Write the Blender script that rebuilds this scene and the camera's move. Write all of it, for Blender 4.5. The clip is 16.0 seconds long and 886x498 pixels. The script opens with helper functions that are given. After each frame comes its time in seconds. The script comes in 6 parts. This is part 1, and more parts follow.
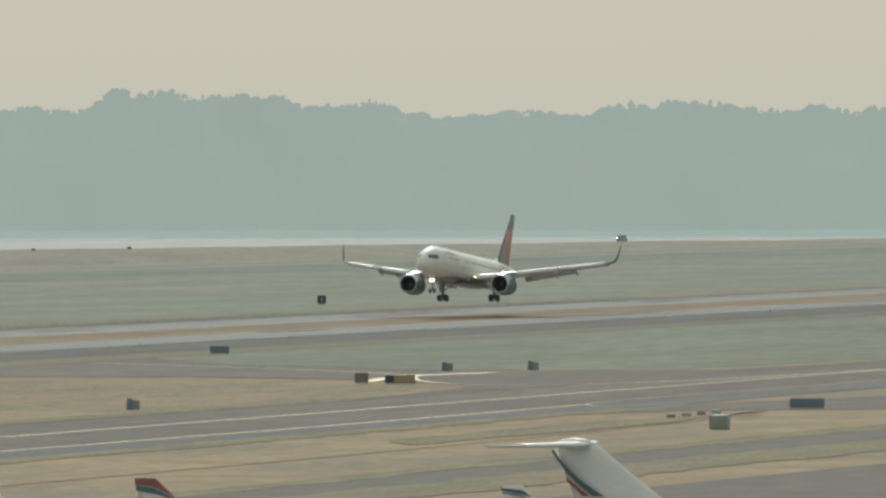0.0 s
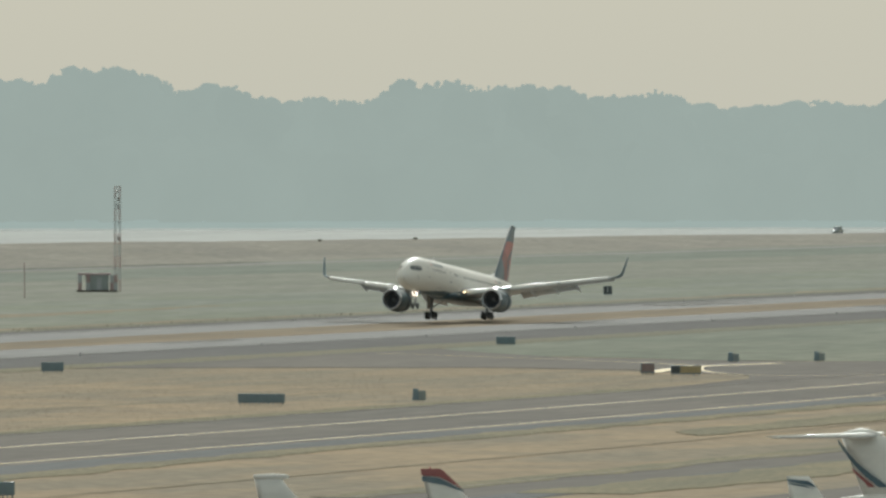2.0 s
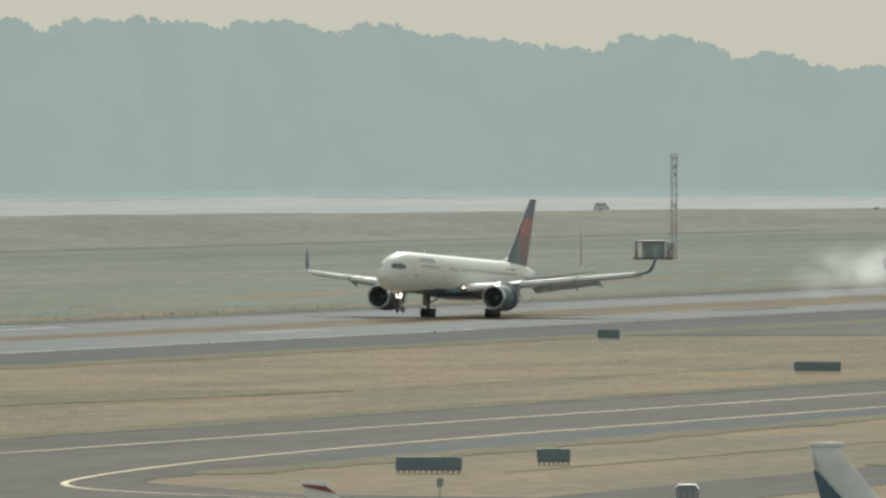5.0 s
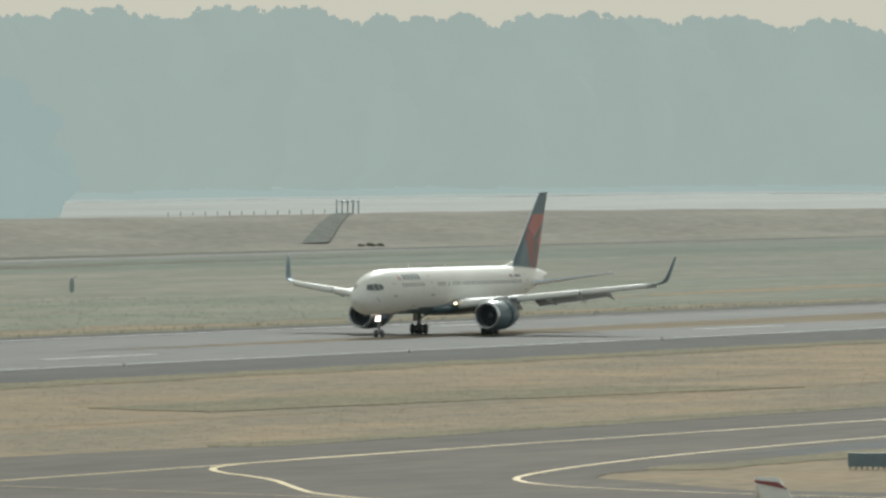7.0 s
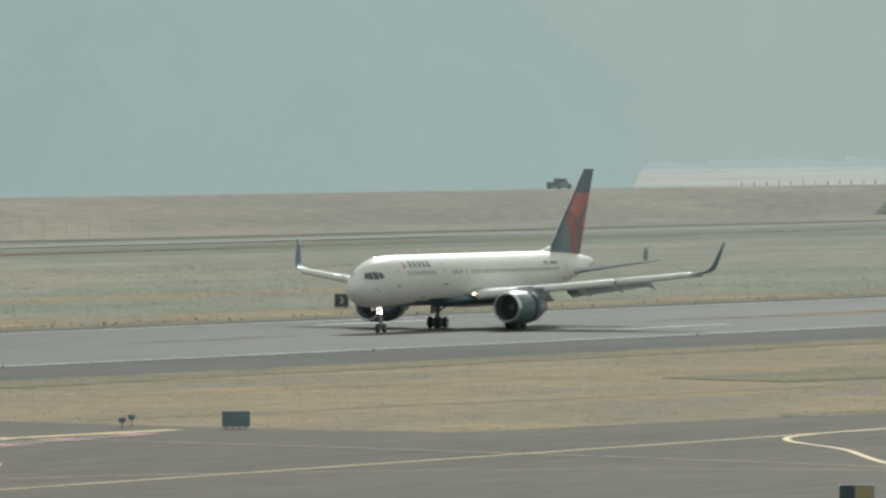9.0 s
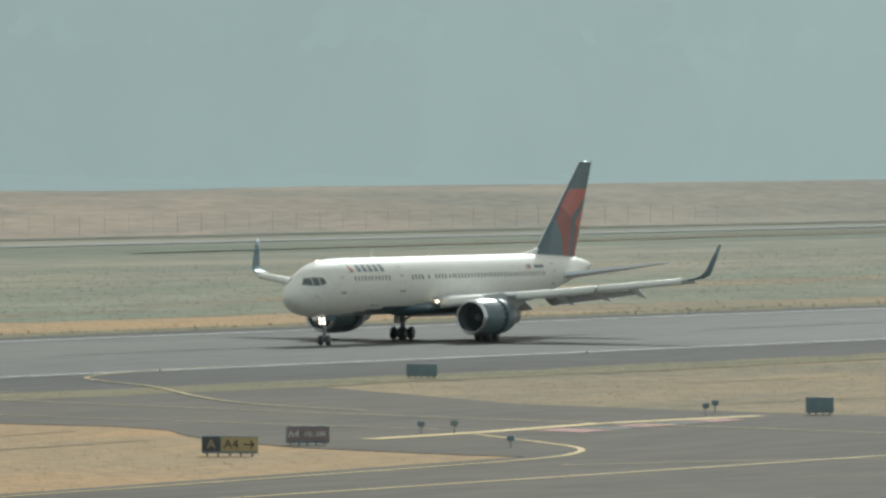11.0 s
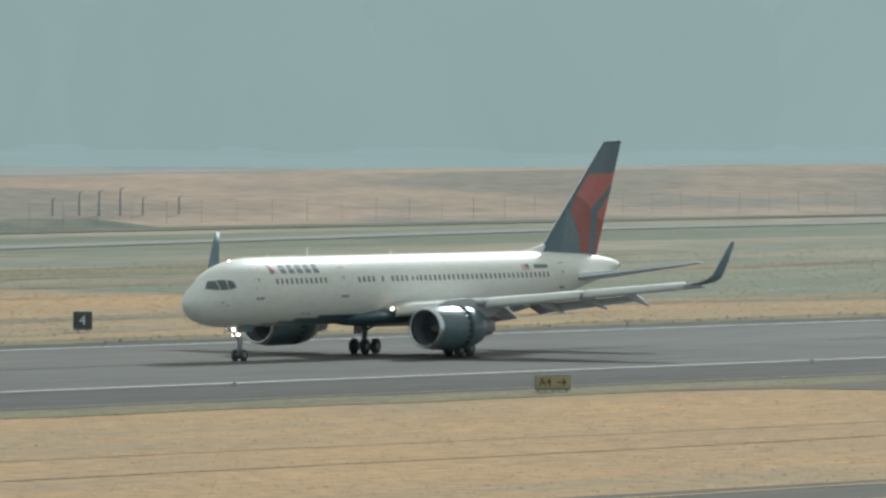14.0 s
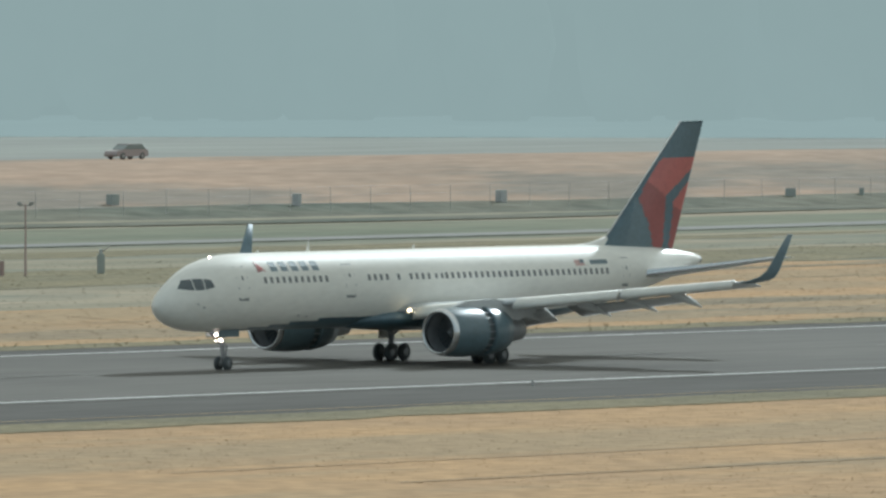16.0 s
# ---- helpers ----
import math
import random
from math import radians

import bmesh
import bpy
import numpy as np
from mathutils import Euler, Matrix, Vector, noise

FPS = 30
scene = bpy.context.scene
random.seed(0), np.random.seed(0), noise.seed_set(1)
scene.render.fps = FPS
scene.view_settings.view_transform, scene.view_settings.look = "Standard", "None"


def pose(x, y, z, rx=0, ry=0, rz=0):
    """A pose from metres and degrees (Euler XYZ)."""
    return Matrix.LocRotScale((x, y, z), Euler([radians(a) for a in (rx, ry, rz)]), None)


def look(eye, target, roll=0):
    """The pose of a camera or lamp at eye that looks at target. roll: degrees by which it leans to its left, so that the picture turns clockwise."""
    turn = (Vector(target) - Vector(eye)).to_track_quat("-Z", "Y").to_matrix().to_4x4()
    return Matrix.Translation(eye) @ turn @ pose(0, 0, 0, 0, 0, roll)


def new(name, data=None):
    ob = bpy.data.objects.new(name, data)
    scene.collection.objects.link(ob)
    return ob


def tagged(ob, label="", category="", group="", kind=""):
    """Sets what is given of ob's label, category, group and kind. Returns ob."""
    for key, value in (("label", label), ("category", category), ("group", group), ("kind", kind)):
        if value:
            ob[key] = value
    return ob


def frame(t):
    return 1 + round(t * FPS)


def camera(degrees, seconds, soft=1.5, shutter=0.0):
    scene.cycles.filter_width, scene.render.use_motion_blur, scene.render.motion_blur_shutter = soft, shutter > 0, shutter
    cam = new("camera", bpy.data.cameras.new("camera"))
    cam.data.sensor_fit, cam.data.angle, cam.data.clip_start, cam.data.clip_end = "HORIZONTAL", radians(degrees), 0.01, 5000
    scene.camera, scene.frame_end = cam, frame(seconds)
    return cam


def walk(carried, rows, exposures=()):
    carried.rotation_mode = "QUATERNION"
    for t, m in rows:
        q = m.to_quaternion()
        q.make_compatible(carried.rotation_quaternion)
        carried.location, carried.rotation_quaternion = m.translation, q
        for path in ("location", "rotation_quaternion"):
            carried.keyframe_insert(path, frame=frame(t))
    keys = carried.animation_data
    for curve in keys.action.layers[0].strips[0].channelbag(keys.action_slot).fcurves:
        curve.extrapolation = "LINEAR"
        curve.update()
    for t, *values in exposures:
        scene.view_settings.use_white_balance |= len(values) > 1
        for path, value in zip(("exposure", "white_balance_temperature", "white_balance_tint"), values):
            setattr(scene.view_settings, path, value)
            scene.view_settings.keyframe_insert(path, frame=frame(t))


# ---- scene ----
from mathutils.bvhtree import BVHTree

# The camera stands still on a tripod and pans with the landing airliner.
EYE = 19.8
RUNWAY_Y = 384.0
CAMERA_ROWS = [
    (0.0, -74.320, -0.417, 0.093),
    (0.5, -73.940, -0.461, 0.097),
    (1.0, -73.533, -0.475, 0.079),
    (1.5, -73.136, -0.455, 0.061),
    (2.0, -72.751, -0.466, 0.092),
    (2.5, -72.370, -0.488, 0.077),
    (3.0, -71.967, -0.519, 0.055),
    (3.5, -71.470, -0.550, 0.109),
    (4.0, -70.854, -0.589, 0.103),
    (4.5, -70.295, -0.639, -0.014),
    (5.0, -69.698, -0.643, -0.064),
    (5.5, -69.114, -0.661, -0.109),
    (6.0, -68.525, -0.662, -0.133),
    (6.5, -67.902, -0.660, -0.142),
    (7.0, -67.215, -0.671, -0.143),
    (7.5, -66.436, -0.708, -0.143),
    (8.0, -65.599, -0.781, -0.109),
    (8.5, -64.767, -0.820, -0.147),
    (9.0, -64.068, -0.845, -0.162),
    (9.5, -63.360, -0.871, -0.182),
    (10.0, -62.611, -0.895, -0.205),
    (10.5, -61.789, -0.916, -0.231),
    (11.0, -60.863, -0.934, -0.258),
    (11.5, -59.938, -0.956, -0.262),
    (12.0, -58.887, -0.966, -0.313),
    (12.5, -57.731, -0.994, -0.278),
    (13.0, -56.760, -1.029, -0.306),
    (13.5, -55.638, -1.095, -0.393),
    (14.0, -54.572, -1.134, -0.297),
    (14.5, -53.263, -1.137, -0.297),
    (15.0, -51.850, -1.154, -0.199),
    (15.5, -50.537, -1.219, -0.134),
    (16.0, -49.219, -1.307, -0.101),
]
cam = camera(4.857, 16.0, soft=2.7)
walk(cam, [(t, pose(0, 0, EYE, 90 + p, r, y)) for t, y, p, r in CAMERA_ROWS],
     exposures=[(0.0, -0.05, 5900, 3), (5.0, -0.02, 5800, 2), (8.5, 0.07, 5770, 2), (11.0, 0.11, 5640, 1), (16.0, 0.14, 5400, 1)])

# ---- light: hazy late-summer sun, low and far down the runway ----
SUN_AZ, SUN_EL = radians(72.4), radians(29.5)      # azimuth from +y towards +x
world = bpy.data.worlds.new("sky")
scene.world = world
world.use_nodes = True
wt = world.node_tree
sky = wt.nodes.new("ShaderNodeTexSky")
sky.sky_type, sky.sun_disc = "NISHITA", False
sky.sun_elevation, sky.sun_rotation = SUN_EL, SUN_AZ
sky.dust_density, sky.air_density, sky.ozone_density, sky.altitude = 3.0, 1.0, 1.0, 0
bg = wt.nodes["Background"]
# thick even wildfire smoke over the clear sky
veil = wt.nodes.new("ShaderNodeMixRGB")
veil.inputs[0].default_value = 0.95
# the smoke scatters forward: warm and bright round the sun, dimmer and bluer away from it
where, toward, glow = wt.nodes.new("ShaderNodeTexCoord"), wt.nodes.new("ShaderNodeVectorMath"), wt.nodes.new("ShaderNodeValToRGB")
toward.operation = "DOT_PRODUCT"
toward.inputs[1].default_value = (math.sin(SUN_AZ) * math.cos(SUN_EL), math.cos(SUN_AZ) * math.cos(SUN_EL), math.sin(SUN_EL))
half = wt.nodes.new("ShaderNodeMapRange")
half.inputs[1].default_value, half.inputs[2].default_value = -1.0, 1.0
wt.links.new(where.outputs["Generated"], toward.inputs[0])
wt.links.new(toward.outputs["Value"], half.inputs[0])
wt.links.new(half.outputs[0], glow.inputs[0])
glow.color_ramp.elements[0].position, glow.color_ramp.elements[0].color = 0.0, (0.31, 0.345, 0.34, 1)
glow.color_ramp.elements[1].position, glow.color_ramp.elements[1].color = 1.0, (0.86, 0.75, 0.57, 1)
for spot, tint in ((0.45, (0.45, 0.445, 0.395, 1)), (0.75, (0.615, 0.57, 0.475, 1)), (0.94, (0.592, 0.535, 0.43, 1))):
    step = glow.color_ramp.elements.new(spot)
    step.color = tint
wt.links.new(glow.outputs[0], veil.inputs[2])
dim = wt.nodes.new("ShaderNodeMixRGB")
dim.blend_type = "MULTIPLY"
dim.inputs[0].default_value = 1.0
dim.inputs[2].default_value = (0.1, 0.1, 0.1, 1)
wt.links.new(sky.outputs[0], dim.inputs[1])
wt.links.new(dim.outputs[0], veil.inputs[1])
wt.links.new(veil.outputs[0], bg.inputs[0])
bg.inputs[1].default_value = 1.0
sun_data = bpy.data.lights.new("sun", "SUN")
sun_data.energy, sun_data.angle, sun_data.color = 3.1, radians(5.0), (1.0, 0.95, 0.87)
sun = new("sun", sun_data)
sun.matrix_world = look((0, 0, 0), (-math.sin(SUN_AZ) * math.cos(SUN_EL), -math.cos(SUN_AZ) * math.cos(SUN_EL), -math.sin(SUN_EL)))


# ---- materials ----
def mat(name, color, rough=0.6, metal=0.0, var=0.15, scale=3.0, stretch=(1, 1, 1), bump=0.0, bump_scale=20.0,
        color2=None, spec=0.5, emit=None, emit_strength=0.0, detail=6.0, coat=0.0, away=None, weeds=None):
    """Principled surface with two scales of variation in object-independent world space."""
    m = bpy.data.materials.new(name)
    m.use_nodes = True
    n, l = m.node_tree.nodes, m.node_tree.links
    b = n["Principled BSDF"]
    b.inputs["Roughness"].default_value = rough
    b.inputs["Metallic"].default_value = metal
    b.inputs["Specular IOR Level"].default_value = spec
    b.inputs["Coat Weight"].default_value, b.inputs["Coat Roughness"].default_value = coat, 0.12
    geo = n.new("ShaderNodeTexCoord")
    mp = n.new("ShaderNodeMapping")
    mp.inputs["Scale"].default_value = stretch
    l.new(geo.outputs["Object"], mp.inputs[0])
    big, small = n.new("ShaderNodeTexNoise"), n.new("ShaderNodeTexNoise")
    big.inputs["Scale"].default_value, big.inputs["Detail"].default_value = scale, detail
    small.inputs["Scale"].default_value, small.inputs["Detail"].default_value = scale * 9, 4.0
    l.new(mp.outputs[0], big.inputs[0])
    l.new(mp.outputs[0], small.inputs[0])
    ramp = n.new("ShaderNodeMapRange")
    ramp.inputs[1].default_value, ramp.inputs[2].default_value = 0.33, 0.67
    l.new(big.outputs[0], ramp.inputs[0])
    mix = n.new("ShaderNodeMixRGB")
    c2 = color2 or tuple(c * (1 - var) for c in color)
    mix.inputs[1].default_value, mix.inputs[2].default_value = (*color, 1), (*c2, 1)
    l.new(ramp.outputs[0], mix.inputs[0])
    tone = mix.outputs[0]
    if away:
        # distance haze painted into the base colour: greyer from x 820 to 1420
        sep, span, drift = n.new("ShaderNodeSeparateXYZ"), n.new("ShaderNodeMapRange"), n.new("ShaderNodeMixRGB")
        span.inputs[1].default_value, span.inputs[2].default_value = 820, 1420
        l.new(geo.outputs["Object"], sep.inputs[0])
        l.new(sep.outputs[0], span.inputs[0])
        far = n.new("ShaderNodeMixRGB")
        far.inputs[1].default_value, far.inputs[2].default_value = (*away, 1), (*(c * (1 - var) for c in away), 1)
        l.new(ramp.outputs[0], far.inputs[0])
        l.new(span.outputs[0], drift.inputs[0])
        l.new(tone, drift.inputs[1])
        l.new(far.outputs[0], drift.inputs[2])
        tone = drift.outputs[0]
    if weeds:
        # ragged patches of duller weeds
        lay, patch, edge, over = n.new("ShaderNodeMapping"), n.new("ShaderNodeTexNoise"), n.new("ShaderNodeMapRange"), n.new("ShaderNodeMixRGB")
        lay.inputs["Scale"].default_value = (0.45, 1.7, 1)
        patch.inputs["Scale"].default_value, patch.inputs["Detail"].default_value = 0.035, 9.0
        patch.inputs["Roughness"].default_value = 0.62
        edge.inputs[1].default_value, edge.inputs[2].default_value, edge.inputs[4].default_value = 0.47, 0.58, 0.8
        over.inputs[2].default_value = (*weeds, 1)
        l.new(geo.outputs["Object"], lay.inputs[0])
        l.new(lay.outputs[0], patch.inputs[0])
        l.new(patch.outputs[0], edge.inputs[0])
        l.new(edge.outputs[0], over.inputs[0])
        l.new(tone, over.inputs[1])
        tone = over.outputs[0]
    grain = n.new("ShaderNodeMixRGB")
    grain.blend_type = "MULTIPLY"
    grain.inputs[0].default_value = 1.0
    gr = n.new("ShaderNodeMapRange")
    gr.inputs[1].default_value, gr.inputs[2].default_value = 0.3, 0.7
    gr.inputs[3].default_value, gr.inputs[4].default_value = 1 - var, 1 + var * 0.6
    l.new(small.outputs[0], gr.inputs[0])
    l.new(tone, grain.inputs[1])
    l.new(gr.outputs[0], grain.inputs[2])
    l.new(grain.outputs[0], b.inputs["Base Color"])
    if bump:
        bn, bt = n.new("ShaderNodeBump"), n.new("ShaderNodeTexNoise")
        bt.inputs["Scale"].default_value, bt.inputs["Detail"].default_value = bump_scale, 5.0
        bn.inputs["Strength"].default_value = bump
        l.new(mp.outputs[0], bt.inputs[0])
        l.new(bt.outputs[0], bn.inputs["Height"])
        l.new(bn.outputs[0], b.inputs["Normal"])
    if emit:
        b.inputs["Emission Color"].default_value = (*emit, 1)
        b.inputs["Emission Strength"].default_value = emit_strength
    return m


GOLD = mat("dry_golden_grass", (0.455, 0.303, 0.162), 0.95, var=0.24, scale=0.16, stretch=(0.5, 0.5, 1), bump=0.5, bump_scale=1.5, color2=(0.39, 0.268, 0.155), spec=0.04, weeds=(0.34, 0.262, 0.165))
# the away tones put the far end's haze into the grass colours
STRAW = mat("dull_straw_grass", (0.355, 0.272, 0.172), 0.95, var=0.24, scale=0.14, stretch=(0.5, 0.5, 1), bump=0.5, bump_scale=1.5, color2=(0.265, 0.215, 0.148), spec=0.04, away=(0.30, 0.255, 0.178), weeds=(0.235, 0.205, 0.15))
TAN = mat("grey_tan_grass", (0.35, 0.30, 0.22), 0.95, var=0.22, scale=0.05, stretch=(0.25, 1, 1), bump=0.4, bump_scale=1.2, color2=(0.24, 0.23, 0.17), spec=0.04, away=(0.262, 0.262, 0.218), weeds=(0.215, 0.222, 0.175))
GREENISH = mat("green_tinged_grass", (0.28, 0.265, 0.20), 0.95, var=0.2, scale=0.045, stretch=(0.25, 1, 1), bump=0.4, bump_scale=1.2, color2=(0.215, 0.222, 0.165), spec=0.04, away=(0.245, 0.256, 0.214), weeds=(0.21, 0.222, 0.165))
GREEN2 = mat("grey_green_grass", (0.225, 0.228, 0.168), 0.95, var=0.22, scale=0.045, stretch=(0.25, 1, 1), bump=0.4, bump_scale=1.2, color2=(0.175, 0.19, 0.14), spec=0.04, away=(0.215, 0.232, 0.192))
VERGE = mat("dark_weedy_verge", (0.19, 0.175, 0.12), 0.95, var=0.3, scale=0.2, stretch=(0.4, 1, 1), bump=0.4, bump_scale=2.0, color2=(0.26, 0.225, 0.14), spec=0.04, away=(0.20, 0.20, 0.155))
DITCH = mat("dark_ditch_band", (0.125, 0.14, 0.115), 0.95, var=0.3, scale=0.1, stretch=(0.4, 0.4, 1), color2=(0.19, 0.185, 0.145), spec=0.04)
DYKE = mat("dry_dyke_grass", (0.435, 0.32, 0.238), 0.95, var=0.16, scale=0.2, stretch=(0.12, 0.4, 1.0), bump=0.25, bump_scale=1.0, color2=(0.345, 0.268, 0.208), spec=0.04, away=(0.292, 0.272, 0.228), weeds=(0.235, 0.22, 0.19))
ASPHALT = mat("runway_asphalt", (0.162, 0.156, 0.142), 0.75, var=0.16, scale=0.05, stretch=(0.2, 1, 1), bump=0.12, bump_scale=8, color2=(0.133, 0.129, 0.119), spec=0.03)
SHOULDER = mat("shoulder_asphalt", (0.135, 0.130, 0.122), 0.85, var=0.16, scale=0.08, stretch=(0.2, 1, 1), bump=0.12, bump_scale=8, spec=0.02)
TAXI = mat("taxiway_concrete", (0.168, 0.15, 0.127), 0.85, var=0.14, scale=0.05, stretch=(0.25, 1, 1), bump=0.1, bump_scale=6, color2=(0.137, 0.125, 0.108), spec=0.02)
# sun glare on the runway centre, painted as a pale matt colour
GLARE_LANE = mat("glare_pale_touchdown_lane", (0.37, 0.305, 0.235), 0.75, var=0.22, scale=0.05, stretch=(0.05, 1, 1), bump=0.05, bump_scale=8, color2=(0.29, 0.252, 0.20), spec=0.0)
LINE_W = mat("white_marking_paint", (0.72, 0.72, 0.70), 0.6, var=0.2, scale=0.5, stretch=(0.3, 1, 1), spec=0.0)
FADED = mat("faint_white_paint", (0.36, 0.35, 0.33), 0.7, var=0.35, scale=0.4, stretch=(0.3, 1, 1), spec=0.0)
LINE_Y = mat("yellow_marking_paint", (0.58, 0.42, 0.13), 0.6, var=0.2, scale=0.5, stretch=(0.3, 1, 1), spec=0.06)
DARK_SHOULDER = mat("dark_patched_shoulder", (0.105, 0.108, 0.104), 0.85, var=0.2, scale=0.1, stretch=(0.2, 1, 1), bump=0.12, bump_scale=8, spec=0.05)
FADED_Y = mat("worn_yellow_paint", (0.47, 0.365, 0.175), 0.7, var=0.3, scale=0.4, stretch=(0.3, 1, 1), spec=0.06)
LINE_R = mat("worn_red_paint", (0.42, 0.20, 0.17), 0.7, var=0.3, scale=0.4, spec=0.06)
WATER = mat("river_water", (0.31, 0.32, 0.295), 0.7, var=0.12, scale=0.01, stretch=(0.2, 1, 1), spec=0.02)
ROAD = mat("road_asphalt", (0.27, 0.265, 0.25), 0.85, var=0.12, scale=0.2, spec=0.06)
WHITE = mat("white_aircraft_paint", (0.85, 0.835, 0.775), 0.5, var=0.05, scale=0.4, stretch=(0.4, 1, 1), spec=0.12, coat=0.2)
# haze is put into these dark paints, tyres, glass and interiors as paler colours
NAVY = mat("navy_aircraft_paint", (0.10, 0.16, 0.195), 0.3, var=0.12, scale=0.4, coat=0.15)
NAVY2 = mat("mid_blue_aircraft_paint", (0.135, 0.195, 0.225), 0.34, var=0.12, scale=0.4, coat=0.2)
WINGLET = mat("satin_blue_winglet_paint", (0.165, 0.235, 0.275), 0.55, var=0.12, scale=0.4)
RED = mat("red_aircraft_paint", (0.48, 0.135, 0.122), 0.3, var=0.1, scale=0.4, coat=0.3)
DARKRED = mat("dark_red_aircraft_paint", (0.30, 0.085, 0.082), 0.3, var=0.1, scale=0.4, coat=0.3)
WING = mat("grey_wing_paint", (0.66, 0.68, 0.685), 0.32, var=0.1, scale=0.5, coat=0.2)
BARE = mat("bare_aluminium", (0.72, 0.73, 0.74), 0.22, 1.0, var=0.06, scale=1.0)
STEEL = mat("dull_gear_steel", (0.34, 0.35, 0.36), 0.45, 0.4, var=0.15, scale=2.0)
TYRE = mat("tyre_rubber", (0.10, 0.115, 0.12), 0.8, var=0.2, scale=2.0)
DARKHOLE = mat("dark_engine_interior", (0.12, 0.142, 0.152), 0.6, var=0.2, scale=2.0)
BLADE = mat("fan_blade_titanium", (0.17, 0.18, 0.19), 0.4, 0.6, var=0.15, scale=2.0)
GLASS = mat("cockpit_glass", (0.09, 0.11, 0.12), 0.12, var=0.05, scale=1.0, spec=0.8)
CABIN_GLASS = mat("cabin_window_glass", (0.19, 0.20, 0.20), 0.12, var=0.1, scale=1.0, spec=0.7)
LAMP = mat("landing_light_glow", (0.9, 0.9, 0.85), 0.3, var=0.0, emit=(1.0, 0.74, 0.56), emit_strength=10.0)
WARM_LAMP = mat("wing_root_light_glow", (0.9, 0.8, 0.6), 0.3, var=0.0, emit=(1.0, 0.70, 0.38), emit_strength=5.0)
# sign backs and faces carry the haze as a lighter, greyer tone
SIGN_BACK = mat("dark_sign_metal", (0.215, 0.285, 0.31), 0.5, var=0.12, scale=2.0)
SIGN_Y = mat("yellow_sign_face", (0.50, 0.41, 0.22), 0.5, var=0.12, scale=2.0)
SIGN_R = mat("red_sign_face", (0.30, 0.235, 0.225), 0.5, var=0.12, scale=2.0)
SIGN_K = mat("black_sign_face", (0.085, 0.1, 0.105), 0.5, var=0.1, scale=2.0)
SIGN_TXT = mat("white_sign_lettering", (0.80, 0.80, 0.78), 0.5, var=0.05)
INK = mat("black_sign_lettering", (0.03, 0.03, 0.03), 0.5, var=0.05)
GALV = mat("galvanised_steel", (0.40, 0.40, 0.39), 0.5, 0.3, var=0.15, scale=2.0)
# mast red and white are greyed to put the distance haze into the paint
MAST_RED = mat("haze_paled_mast_red", (0.44, 0.33, 0.31), 0.6, var=0.15, scale=1.0)
MAST_WHITE = mat("mast_white_paint", (0.50, 0.52, 0.52), 0.6, var=0.12, scale=1.0)
CABIN_GREY = mat("equipment_cabin_grey", (0.38, 0.42, 0.40), 0.6, var=0.12, scale=1.0)
BUSH = mat("dusty_bush_leaves", (0.17, 0.17, 0.12), 0.9, var=0.3, scale=2.0)
# the dyke ramp's shade is put into this dark base colour
RAMP_SHADE = mat("painted_ramp_shade", (0.17, 0.18, 0.155), 0.95, var=0.3, scale=0.3, spec=0.06)
CAR_GLASS = mat("car_glass", (0.26, 0.30, 0.30), 0.08, var=0.05, spec=0.8)


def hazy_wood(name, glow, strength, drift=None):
    """Far backdrop woods: little leaf colour, the wildfire smoke's airlight painted as a glow."""
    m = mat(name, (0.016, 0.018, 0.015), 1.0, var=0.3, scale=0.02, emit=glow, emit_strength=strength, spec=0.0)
    # noise mottles the painted haze glow by a few percent
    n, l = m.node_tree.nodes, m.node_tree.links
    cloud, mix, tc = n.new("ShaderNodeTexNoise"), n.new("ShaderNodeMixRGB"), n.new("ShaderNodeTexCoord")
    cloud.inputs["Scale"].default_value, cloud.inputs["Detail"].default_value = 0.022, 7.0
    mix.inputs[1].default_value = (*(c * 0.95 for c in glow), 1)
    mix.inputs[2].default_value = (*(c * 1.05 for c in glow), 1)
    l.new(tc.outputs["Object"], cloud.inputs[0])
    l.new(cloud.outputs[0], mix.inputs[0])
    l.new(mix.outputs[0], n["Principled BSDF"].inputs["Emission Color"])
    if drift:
        # the painted haze glow strengthens from s0 to s1 along x
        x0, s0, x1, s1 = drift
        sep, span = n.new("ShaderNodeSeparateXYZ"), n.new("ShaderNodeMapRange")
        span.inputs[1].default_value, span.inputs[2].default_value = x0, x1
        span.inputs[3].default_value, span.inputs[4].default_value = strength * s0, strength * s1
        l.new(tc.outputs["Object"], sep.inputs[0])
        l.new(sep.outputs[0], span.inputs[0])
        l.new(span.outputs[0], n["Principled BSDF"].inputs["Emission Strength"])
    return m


WOOD_FAR = hazy_wood("haze_glow_far_woods", (0.376, 0.405, 0.353), 0.97)
WOOD_NEAR = hazy_wood("haze_glow_island_woods", (0.333, 0.378, 0.337), 0.92, (1750, 0.94, 2380, 1.14))
SHORE = hazy_wood("haze_glow_far_shore", (0.385, 0.425, 0.378), 1.0)
SHORE_NEAR = hazy_wood("haze_glow_island_shore", (0.338, 0.384, 0.344), 0.93, (1750, 0.97, 2380, 1.10))
SAND_FAR = hazy_wood("haze_glow_beach", (0.455, 0.455, 0.40), 1.0)


